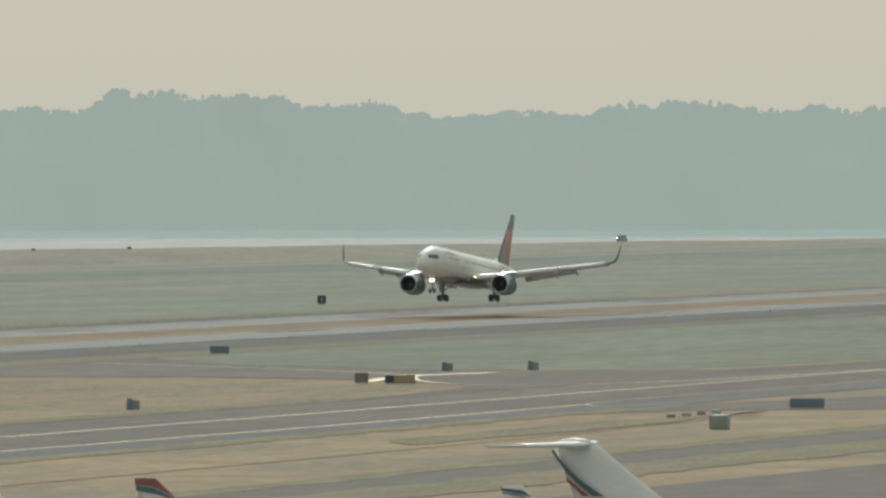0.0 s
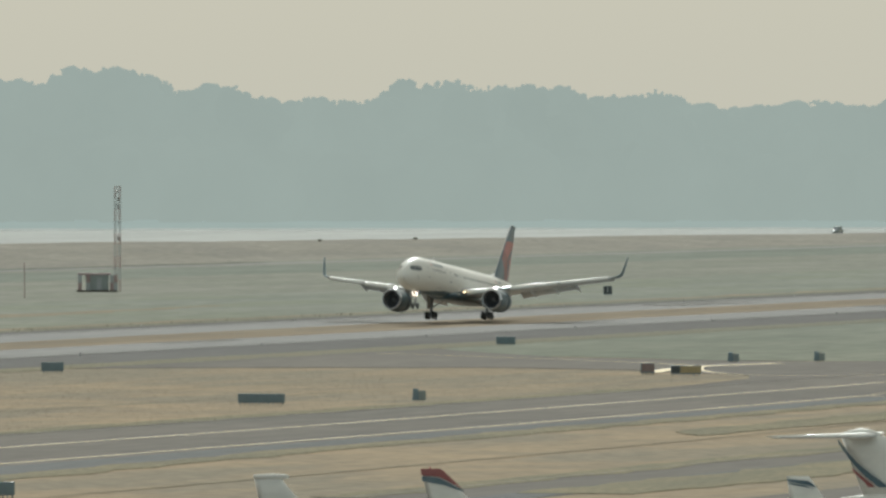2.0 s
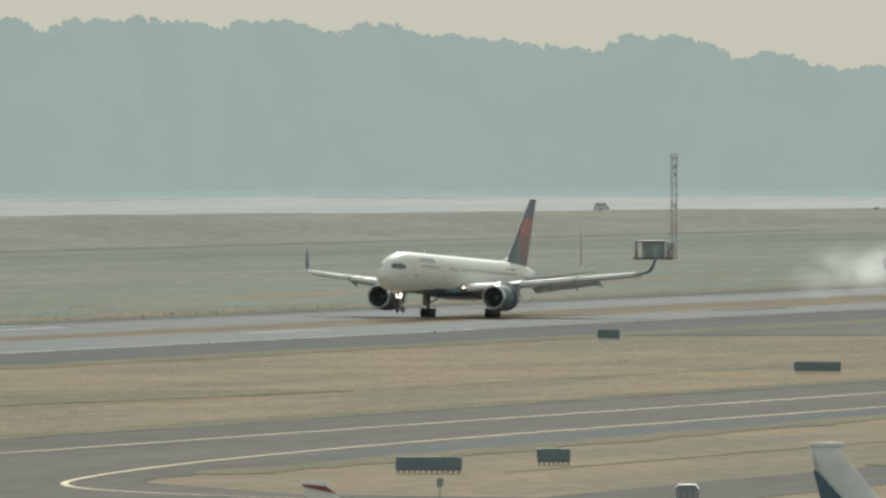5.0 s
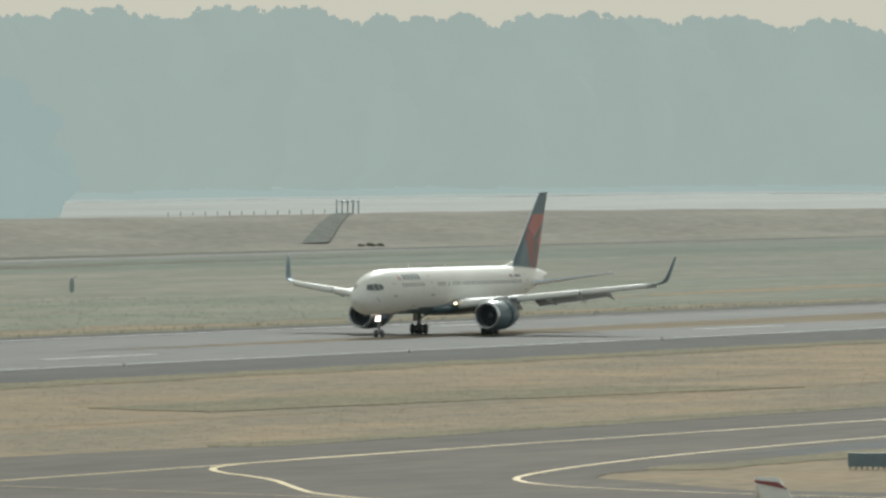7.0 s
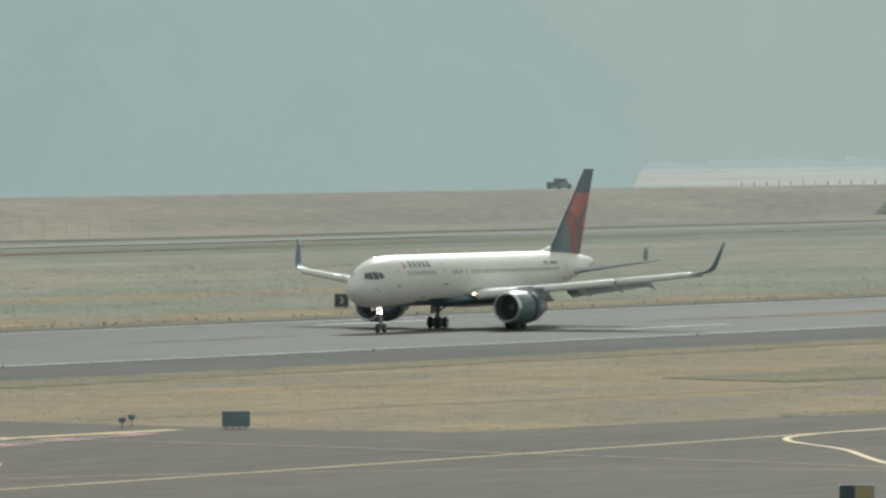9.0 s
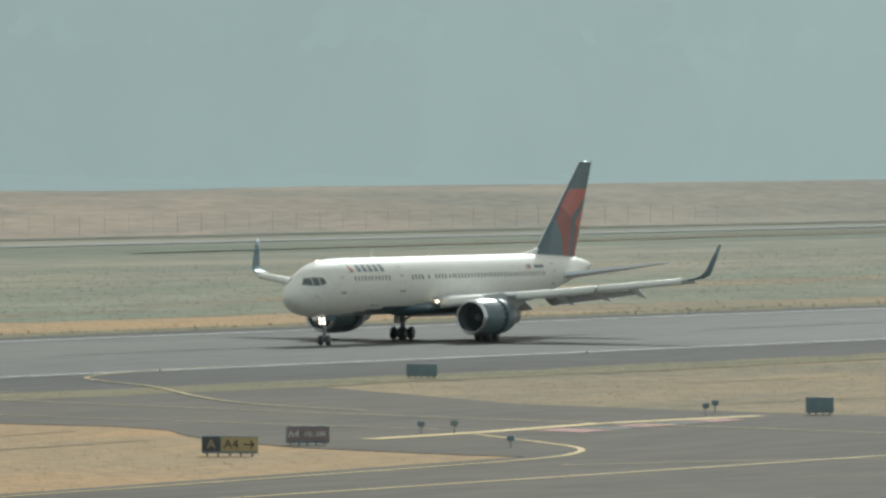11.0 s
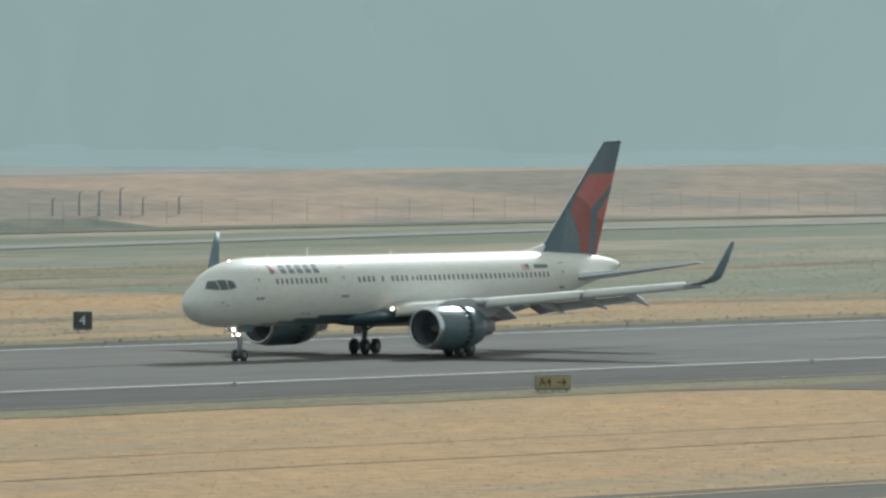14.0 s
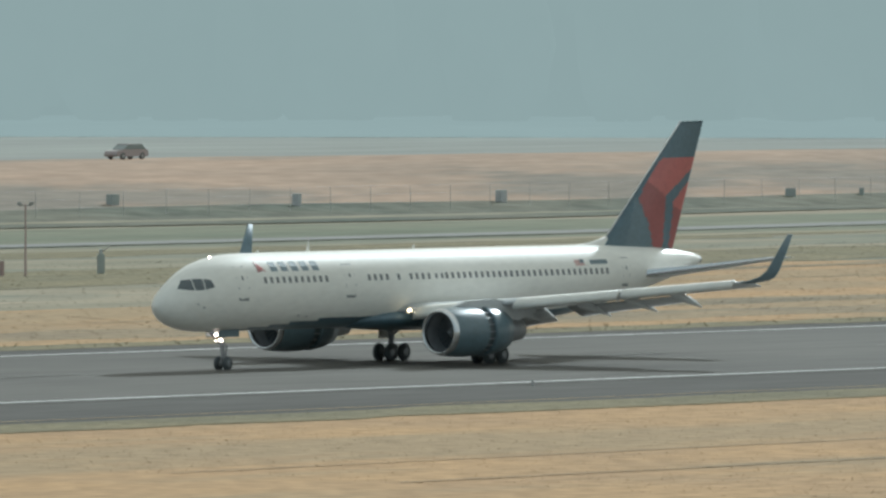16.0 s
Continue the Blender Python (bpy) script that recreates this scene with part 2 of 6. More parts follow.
# ---- mesh helpers ----
def mesh_ob(name, verts, faces, material, parent=None, label="", smooth=False, mats=None, face_mats=None):
    me = bpy.data.meshes.new(name)
    me.from_pydata([tuple(v) for v in verts], [], faces)
    for m in (mats or [material]):
        me.materials.append(m)
    if face_mats is not None:
        me.polygons.foreach_set("material_index", list(face_mats))
    if smooth:
        me.polygons.foreach_set("use_smooth", [True] * len(me.polygons))
    me.update()
    ob = new(name, me)
    if parent:
        ob.parent = parent
    if label:
        ob["label"] = label
    return ob


def part(name, bm, material, parent=None, label="", smooth=False):
    me = bpy.data.meshes.new(name)
    bmesh.ops.recalc_face_normals(bm, faces=bm.faces)
    bm.to_mesh(me)
    bm.free()
    me.materials.append(material)
    if smooth:
        me.polygons.foreach_set("use_smooth", [True] * len(me.polygons))
    ob = new(name, me)
    if parent:
        ob.parent = parent
    if label:
        ob["label"] = label
    return ob


def add_box(bm, x0, x1, y0, y1, z0, z1, bevel=0.0, m=None):
    r = bmesh.ops.create_cube(bm, size=1.0)
    vs = r["verts"]
    bmesh.ops.scale(bm, vec=(x1 - x0, y1 - y0, z1 - z0), verts=vs)
    bmesh.ops.translate(bm, vec=((x0 + x1) / 2, (y0 + y1) / 2, (z0 + z1) / 2), verts=vs)
    if bevel:
        es = list({e for v in vs for e in v.link_edges})
        g = bmesh.ops.bevel(bm, geom=es, offset=bevel, segments=2, affect="EDGES")
        vs = list({v for f in g["faces"] for v in f.verts} | {v for v in vs if v.is_valid})
    if m is not None:
        bmesh.ops.transform(bm, matrix=m, verts=vs)
    return vs


def box(x0, x1, y0, y1, z0, z1, bevel=0.0):
    bm = bmesh.new()
    add_box(bm, x0, x1, y0, y1, z0, z1, bevel)
    return bm


def add_rod(bm, a, b, r0, r1=None, seg=10):
    a, b = Vector(a), Vector(b)
    d = b - a
    m = Matrix.Translation((a + b) / 2) @ d.to_track_quat("Z", "Y").to_matrix().to_4x4()
    bmesh.ops.create_cone(bm, cap_ends=True, segments=seg, radius1=r0, radius2=r0 if r1 is None else r1, depth=d.length, matrix=m)


def rod(a, b, r0, r1=None, seg=10):
    bm = bmesh.new()
    add_rod(bm, a, b, r0, r1, seg)
    return bm


def loft(rings, close=True, caps=True):
    """Verts and faces of a skin over rings of equally many points."""
    n = len(rings[0])
    verts = [p for r in rings for p in r]
    faces = []
    for i in range(len(rings) - 1):
        for j in range(n if close else n - 1):
            k = (j + 1) % n
            faces.append((i * n + j, i * n + k, (i + 1) * n + k, (i + 1) * n + j))
    if caps:
        faces.append(tuple(range(n - 1, -1, -1)))
        faces.append(tuple((len(rings) - 1) * n + j for j in range(n)))
    return verts, faces


def slab(name, pts, z, material, parent=None, label="", thick=0.3):
    """A flat paved or painted sheet with a small real thickness."""
    n = len(pts)
    verts = [(x, y, z) for x, y in pts] + [(x, y, z - thick) for x, y in pts]
    area = sum(pts[i][0] * pts[(i + 1) % n][1] - pts[(i + 1) % n][0] * pts[i][1] for i in range(n))
    order = list(range(n)) if area > 0 else list(range(n - 1, -1, -1))
    faces = [tuple(order)] + [(order[i], order[i] + n, order[(i + 1) % n] + n, order[(i + 1) % n]) for i in range(n)]
    return mesh_ob(name, verts, faces, material, parent, label)


def ribbon(name, pts, width, z, material, parent=None, label="", thick=0.012, smooth_steps=0):
    """A painted line along a polyline."""
    P = [Vector((x, y)) for x, y in pts]
    for _ in range(smooth_steps):
        Q = [P[0]]
        for a, b in zip(P, P[1:]):
            Q += [a * 0.75 + b * 0.25, a * 0.25 + b * 0.75]
        P = Q + [P[-1]]
    L, R = [], []
    for i, p in enumerate(P):
        d = (P[min(i + 1, len(P) - 1)] - P[max(i - 1, 0)]).normalized()
        nrm = Vector((-d.y, d.x)) * width / 2
        L.append(p + nrm)
        R.append(p - nrm)
    n = len(P)
    verts = [(v.x, v.y, z) for v in L] + [(v.x, v.y, z) for v in R]
    faces = [(i, n + i, n + i + 1, i + 1) for i in range(n - 1)]
    return mesh_ob(name, verts, faces, material, parent, label)


def wavy(pts, step=6.0, amp=0.8, seed=0):
    """A worn, uneven outline through the given corners."""
    rng = random.Random(seed)
    out = []
    n = len(pts)
    for i in range(n):
        a, b = Vector(pts[i]), Vector(pts[(i + 1) % n])
        k = max(1, int((b - a).length / step))
        for j in range(k):
            p = a.lerp(b, j / k)
            out.append((p.x + rng.uniform(-amp, amp), p.y + rng.uniform(-amp, amp) * 0.8))
    return out


def text_part(name, body, size, m, material, parent, label=""):
    cu = bpy.data.curves.new(name, "FONT")
    cu.body, cu.size, cu.align_x, cu.align_y, cu.extrude = body, size, "CENTER", "CENTER", 0.004
    cu.materials.append(material)
    ob = new(name, cu)
    ob.parent = parent
    ob.matrix_basis = m
    if label:
        ob["label"] = label
    return ob


def empty(name):
    ob = bpy.data.objects.new(name, None)
    scene.collection.objects.link(ob)
    return ob


# ---- ground: airfield, dyke and river bank in one sheet ----
def dyke_top(x):
    return 4.8 - max(0.0, x - 1700) * 0.0036


def build_ground():
    xs = list(np.arange(-400, 2400, 12.0)) + list(np.arange(2400, 4800, 60.0))
    prof = [(-400, 0, 0), (150, 0, 0), (260, 0, 0), (336, 0, 0), (415, 0, 0), (470, 0, 1), (520, 0, 1), (565, 0, 1), (592, 0, 2), (612, 0, 2), (640, 0, 1),
            (664, 0.05, 3), (674, 0.9, 3), (682, 2.4, 3), (690, 0, 3), (700, 1, 3), (706, 1, 3), (713, 1, 3), (722, -0.2, 3), (745, -7.5, 3)]
    rows = []
    rng = random.Random(4)
    for x in xs:
        t = dyke_top(x)
        row = []
        for y, z, _ in prof:
            if y == 690:
                z = t * 0.78
            elif y in (700, 706, 713):
                z = t + (0.12 if y == 706 else 0)
            elif y == 722:
                z = t * 0.4
            elif y in (674, 682):
                z = z * t / 4.8
            wob = 0 if y < 668 else 0.25 * noise.noise(Vector((x * 0.02, y * 0.1, 0.3))) + 0.1 * noise.noise(Vector((x * 0.1, y, 7.0)))
            jig = 0 if y < 450 else 3.0 * noise.noise(Vector((x * 0.012, y * 0.03, 3.0)))
            row.append((x, y + jig, z + (wob if y < 735 else 0)))
        rows.append(row)
    n = len(prof)
    verts = [p for r in rows for p in r]
    faces, fm = [], []
    for i in range(len(rows) - 1):
        for j in range(n - 1):
            faces.append((i * n + j, (i + 1) * n + j, (i + 1) * n + j + 1, i * n + j + 1))
            k = prof[j][2]
            # open grass past x 515 takes the duller straw tone
            fm.append(5 if prof[j][0] == 664 and 680 < xs[i] < 880 else 4 if k == 0 and xs[i] > 515 else k)
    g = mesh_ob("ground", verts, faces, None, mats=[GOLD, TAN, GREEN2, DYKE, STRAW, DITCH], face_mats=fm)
    return tagged(g, "flat airfield of dry golden grass rising to a low dyke", "ground", kind="structure")


ground = build_ground()

water = mesh_ob("water", [(-1500, 735, -6), (4900, 735, -6), (4900, 4600, -6), (-1500, 4600, -6)], [(0, 1, 2, 3)], WATER)
tagged(water, "wide calm grey river glittering through smoke", "river", kind="structure")

# ---- pavement ----
runway = slab("runway", [(-400, 340), (3600, 340), (3600, 414.5), (-400, 414.5)], 0.03, SHOULDER)
tagged(runway, "long dark asphalt runway with white edge lines", "runway", kind="structure")
slab("runway_lane", [(-400, 357.5), (3600, 357.5), (3600, 409.2), (-400, 409.2)], 0.05, ASPHALT, runway)
# strip that carries the painted glare down the runway centre
slab("touchdown_lane", [(840, 382), (1000, 376), (1150, 373.5), (3000, 372), (3000, 393), (1150, 391), (1000, 389), (840, 384)], 0.062, GLARE_LANE, runway, "touchdown lane painted pale for sun glare")
# edge lines and touchdown bars turn to the fainter white near x 1000
for y in (359.2, 407.5):
    ribbon("edge_line", [(-400, y), (980, y)], 0.8, 0.075, LINE_W, runway)
    ribbon("edge_line", [(980, y), (3600, y)], 0.8, 0.075, FADED, runway)
for i in range(48):
    x = -60 + i * 49.5
    ribbon("centre_dash", [(x, 384), (x + 30, 384)], 0.55, 0.075, FADED, runway)
for x, wide in ((799, 1), (950, 1), (1092, 2), (1243, 2), (1545, 3)):
    for side in (-1, 1):
        for k in range(wide):
            y = 386.3 + side * (14.2 + 1.6 * k)
            ribbon("touchdown_bar", [(x, y), (x + 22.5, y)], 1.5, 0.078, LINE_W if x < 1000 else FADED, runway)
for side in (-1, 1):
    ribbon("aiming_bar", [(1395, 386.5 + side * 15.5), (1440, 386.5 + side * 15.5)], 6.0, 0.078, FADED, runway)
for x in range(300, 2000, 60):
    for y in (356.0, 411.0):
        part("edge_light", rod((x, y, 0.03), (x, y, 0.32), 0.09, 0.06, 8), GALV, runway)

taxiway = slab("taxiway", [(-300, 222), (546, 222), (700, 224), (860, 222), (1300, 216), (2200, 205), (2200, 232), (1300, 249), (1075, 252.5), (880, 255),
                           (795, 257.5), (700, 259.5), (600, 261), (549, 267), (505, 264), (420, 259), (-300, 257)], 0.03, TAXI)
tagged(taxiway, "broad grey concrete taxiway with yellow centre lines", "taxiway", kind="structure")
# connectors between taxiway and runway, and the stub towards the apron
exit_a = slab("exit_taxiway_1", [(480, 255), (552, 255), (550, 275), (553, 291), (557, 305), (580, 332), (600, 341), (470, 341), (500, 331), (508, 312), (507.5, 304), (504, 298.5), (498, 294), (491, 288), (484, 278), (480, 266)], 0.034, TAXI)
tagged(exit_a, "grey paved exit taxiway between grass islands", "taxiway", kind="structure")
exit_b = slab("exit_taxiway_2", [(880, 254), (1080, 250), (1015, 256), (1006, 277), (1022, 305), (1060, 328), (1073, 334), (1075, 341), (955, 341), (966, 316), (970, 295), (962, 280), (940, 262), (926, 258)], 0.034, TAXI)
tagged(exit_b, "grey paved exit taxiway crossing to the runway", "taxiway", kind="structure")
stub = slab("apron_stub", [(440, 150), (531, 150), (531, 205), (546, 220), (560, 224), (440, 224)], 0.034, TAXI)
tagged(stub, "paved stub from taxiway to the apron", "taxiway", kind="structure")
stub_b = slab("apron_stub_2", [(860, 180), (960, 180), (940, 205), (890, 214), (860, 223), (905, 221), (870, 226), (800, 226), (840, 216), (850, 200)], 0.034, TAXI)
tagged(stub_b, "narrow paved link between two taxiways", "taxiway", kind="structure")
lane = slab("service_lane", [(-300, 180), (560, 180), (700, 178.5), (800, 174), (1400, 160), (1400, 176), (800, 187.5), (700, 189), (560, 191), (-300, 194)], 0.026, TAXI)
tagged(lane, "narrow paved lane beside the apron", "taxiway", kind="structure")
apron = slab("apron", [(-300, -60), (1300, -60), (1300, 150), (690, 163), (639, 165), (500, 168), (-300, 172)], 0.03, TAXI)
tagged(apron, "grey concrete parking apron for small jets", "apron", kind="structure")

slab("dark_shoulder", [(590, 221.6), (700, 223.6), (860, 221.6), (1300, 215.6), (1300, 221), (860, 227.2), (780, 227.6), (700, 229.4), (640, 230.6), (590, 228.4)], 0.036, DARK_SHOULDER, taxiway, "dark patched taxiway shoulder")
slab("dark_shoulder", [(560, 178.6), (700, 177), (800, 172.6), (1400, 158.6), (1400, 163), (800, 176.8), (700, 181), (560, 182.4)], 0.032, DARK_SHOULDER, lane, "dark patched lane shoulder")

# verges: weedy darker margins along the pavement edges
verge_n = 0
for pts in ([(-300, 333), (470, 334), (580, 333), (950, 335), (1080, 333), (1500, 334), (1500, 341), (-300, 341)],
            [(590, 259.5), (700, 258), (880, 253.5), (880, 256.8), (700, 261.6), (590, 263.2)],
            [(560, 219.5), (700, 221), (850, 219.5), (850, 223), (700, 225.2), (560, 223.5)],
            [(590, 188), (700, 186.6), (800, 184.5), (800, 188.6), (700, 190.4), (590, 191.5)],
            [(-300, 414), (1600, 414), (1600, 419.5), (-300, 420)],
            [(600, 174), (700, 171), (900, 166), (900, 174), (800, 175.5), (700, 180), (600, 182)],
            [(730, 207), (790, 206), (840, 208), (800, 213), (740, 212)],
            [(660, 295), (690, 291), (745, 283), (740, 297), (700, 306), (665, 306)]):
    v = slab("weedy_verge", wavy(pts, 5, 0.9, verge_n), 0.038 + verge_n * 0.002, VERGE, thick=0.05)
    tagged(v, "ragged dark weedy verge of dying grass", "verge", kind="structure")
    verge_n += 1
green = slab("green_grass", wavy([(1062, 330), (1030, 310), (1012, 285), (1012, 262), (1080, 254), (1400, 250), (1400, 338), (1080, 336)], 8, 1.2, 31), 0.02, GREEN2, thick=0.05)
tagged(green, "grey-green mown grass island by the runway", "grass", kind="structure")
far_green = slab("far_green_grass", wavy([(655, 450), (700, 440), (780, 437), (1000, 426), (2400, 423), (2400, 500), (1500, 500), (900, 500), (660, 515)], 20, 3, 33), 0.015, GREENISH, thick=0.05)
tagged(far_green, "dull green grass beyond the runway", "grass", kind="structure")
for k, pts in enumerate(([(480, 500), (640, 520), (760, 540), (820, 556), (640, 548), (500, 530)], [(520, 560), (700, 575), (760, 588), (560, 578)],
                         [(1000, 600), (1300, 612), (1500, 628), (1200, 626)])):
    s = slab("dark_grass_patch", wavy(pts, 9, 2.5, 150 + k), 0.024 + 0.001 * k, VERGE, thick=0.05)
    tagged(s, "dull dark patch of weedy grass", "grass", kind="structure")
gold_band = slab("golden_verge", wavy([(430, 420.5), (790, 420.5), (780, 428), (763, 437), (670, 440), (645, 447), (650, 480), (656, 517), (638, 520), (600, 505), (541, 480), (495, 460), (485, 444), (430, 440)], 8, 1.5, 37), 0.018, GOLD, thick=0.05)
tagged(gold_band, "band of golden dead grass beyond the runway", "grass", kind="structure")
for k, pts in enumerate(([(660, 530), (676, 526), (700, 536), (700, 545), (680, 549), (650, 545)], [(520, 446), (700, 447), (760, 453), (600, 457), (500, 452)], [(760, 462), (980, 470), (1030, 480), (860, 478)], [(430, 425), (560, 428), (640, 436), (520, 440), (420, 436)],
                         [(600, 505), (760, 512), (820, 522), (690, 522)], [(1100, 450), (1300, 455), (1400, 465), (1200, 463)])):
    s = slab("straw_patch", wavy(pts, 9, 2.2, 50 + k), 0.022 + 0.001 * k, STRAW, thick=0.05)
    tagged(s, "pale straw-coloured patch of dead grass", "grass", kind="structure")
ditch = ribbon("dark_ditch", [(560, 668), (640, 657), (714, 649), (771, 650), (812, 656), (907, 661), (1100, 662), (1500, 662), (2000, 662)], 11.0, 0.10, DITCH, smooth_steps=2)
tagged(ditch, "dark ditch along the dyke foot", "ditch", kind="structure")
perimeter = ribbon("perimeter_road", [(300, 588), (615, 597), (740, 603), (850, 622), (935, 636), (1310, 640), (1570, 657), (1703, 657), (2300, 640), (3500, 640)], 7.0, 0.06, ROAD, smooth_steps=2)
road_edge = ribbon("road_edge", [(300, 583.6), (615, 592.6), (740, 598.6), (850, 617.6), (935, 631.6), (1310, 635.6)], 1.6, 0.05, DITCH, smooth_steps=2)
tagged(road_edge, "dark edge of the perimeter road", "verge", kind="structure")
tagged(perimeter, "narrow grey perimeter road along the dyke foot", "road", kind="structure")

for k, (w, pts) in enumerate(((0.5, [(330, 287), (386, 287.4), (421, 287.2), (458, 288.8), (490, 291.3)]), (0.4, [(330, 300), (400, 301), (460, 298), (500, 302)]), (0.5, [(560, 296), (640, 288), (720, 284), (800, 281), (880, 276)]),
                              (0.45, [(600, 318), (700, 309), (760, 300), (850, 297), (930, 290)]), (0.5, [(570, 207), (650, 205), (740, 204), (830, 206)]),
                              (0.6, [(560, 484), (650, 490), (711, 492), (760, 488), (900, 492)]), (0.6, [(600, 508), (667, 508), (760, 515), (900, 530), (1100, 540)]), (0.6, [(430, 447), (560, 449), (650, 450), (800, 455), (1000, 462)]))):
    tr = ribbon("wheel_track", pts, w * 0.7, 0.045 + 0.001 * k, STRAW if pts[0][0] < 540 else VERGE, smooth_steps=2)
    tagged(tr, "faint dark wheel track through dry grass", "track", kind="structure")
# painted lines
ribbon("shoulder_line", [(-400, 342.4), (560, 342.8)], 0.3, 0.06, FADED_Y, runway)
centre = [(-300, 249), (470, 247.6), (600, 247.6), (680, 246), (753, 243.5), (1019, 240), (1500, 232), (2200, 219)]
ribbon("centre_line", centre, 0.45, 0.05, LINE_Y, taxiway)
ribbon("lead_line", [(860, 229), (780, 229.3), (707, 231.2), (630, 233), (591, 231.4), (565, 228.5), (546, 224.8), (538, 221.5), (532, 216.5), (527, 208), (522, 190), (518, 160)], 0.45, 0.052, LINE_Y, taxiway, smooth_steps=2)
ribbon("lead_line", [(596, 247.5), (575, 248), (556, 247.6), (546, 243.9), (536, 235.5), (524, 229), (512, 222), (500, 205), (490, 160)], 0.45, 0.052, LINE_Y, taxiway, smooth_steps=2)
ribbon("lead_line", [(612, 383), (595, 379.6), (577, 371), (560, 355), (549, 343), (544, 334), (537, 314), (530, 292), (527, 278), (524, 266), (519, 248), (512, 226), (506, 212), (498, 190)], 0.4, 0.08, FADED_Y, exit_a, smooth_steps=2)
ribbon("lead_line", [(521, 322), (518, 308), (516, 298), (514.5, 287)], 0.4, 0.056, FADED_Y, exit_a, smooth_steps=1)
ribbon("lead_line", [(508, 281), (500, 273), (494, 267), (488, 263.3), (478, 260), (458, 258.9), (418, 256.9), (300, 255)], 0.4, 0.056, LINE_Y, exit_a, smooth_steps=2)
ribbon("lead_line", [(618, 361), (601, 359), (588, 355), (582, 350), (574, 341), (567, 335.6), (556, 327), (546, 318), (540, 306)], 0.4, 0.082, FADED_Y, exit_a, smooth_steps=2)
ribbon("lead_line", [(2000, 222), (1100, 226), (926, 229), (875, 230.5), (859, 229.3), (852, 224), (862, 214), (890, 200)], 0.35, 0.052, FADED_Y, taxiway, smooth_steps=2)
ribbon("lead_line", [(1019, 240.5), (960, 245), (939, 252), (938, 262), (958, 272), (985, 279), (1010, 300), (1040, 330)], 0.45, 0.054, LINE_Y, taxiway, smooth_steps=2)
ribbon("hold_bar", [(949, 274.2), (966, 277.0), (982, 277.9), (996, 274.5)], 1.7, 0.058, LINE_Y, exit_b)
ribbon("lead_line", [(470, 255), (488, 247), (503, 231), (507, 219), (505, 203), (500, 185)], 0.4, 0.057, FADED_Y, taxiway, smooth_steps=2)
ribbon("edge_line", [(-300, 225), (440, 225)], 0.35, 0.05, FADED_Y, taxiway)
ribbon("edge_line", [(600, 259), (700, 257.5), (880, 253.2), (1060, 250.6)], 0.3, 0.05, FADED, taxiway)
ribbon("edge_line", [(590, 189), (700, 187.6), (800, 186)], 0.3, 0.05, FADED, lane)
ribbon("hold_bar", [(497.5, 281.8), (512, 282.4), (528, 284.0), (546, 282.8)], 1.3, 0.058, LINE_Y, exit_a)
for k in range(5):
    x = 514.5 + k * 5.0
    slab("hold_panel", [(x, 277.6 + k * 0.55), (x + 4.6, 278.1 + k * 0.55), (x + 5.0, 281.6 + k * 0.2), (x + 0.4, 281.2 + k * 0.2)], 0.056, LINE_R if k % 2 == 0 else FADED, exit_a, thick=0.01)



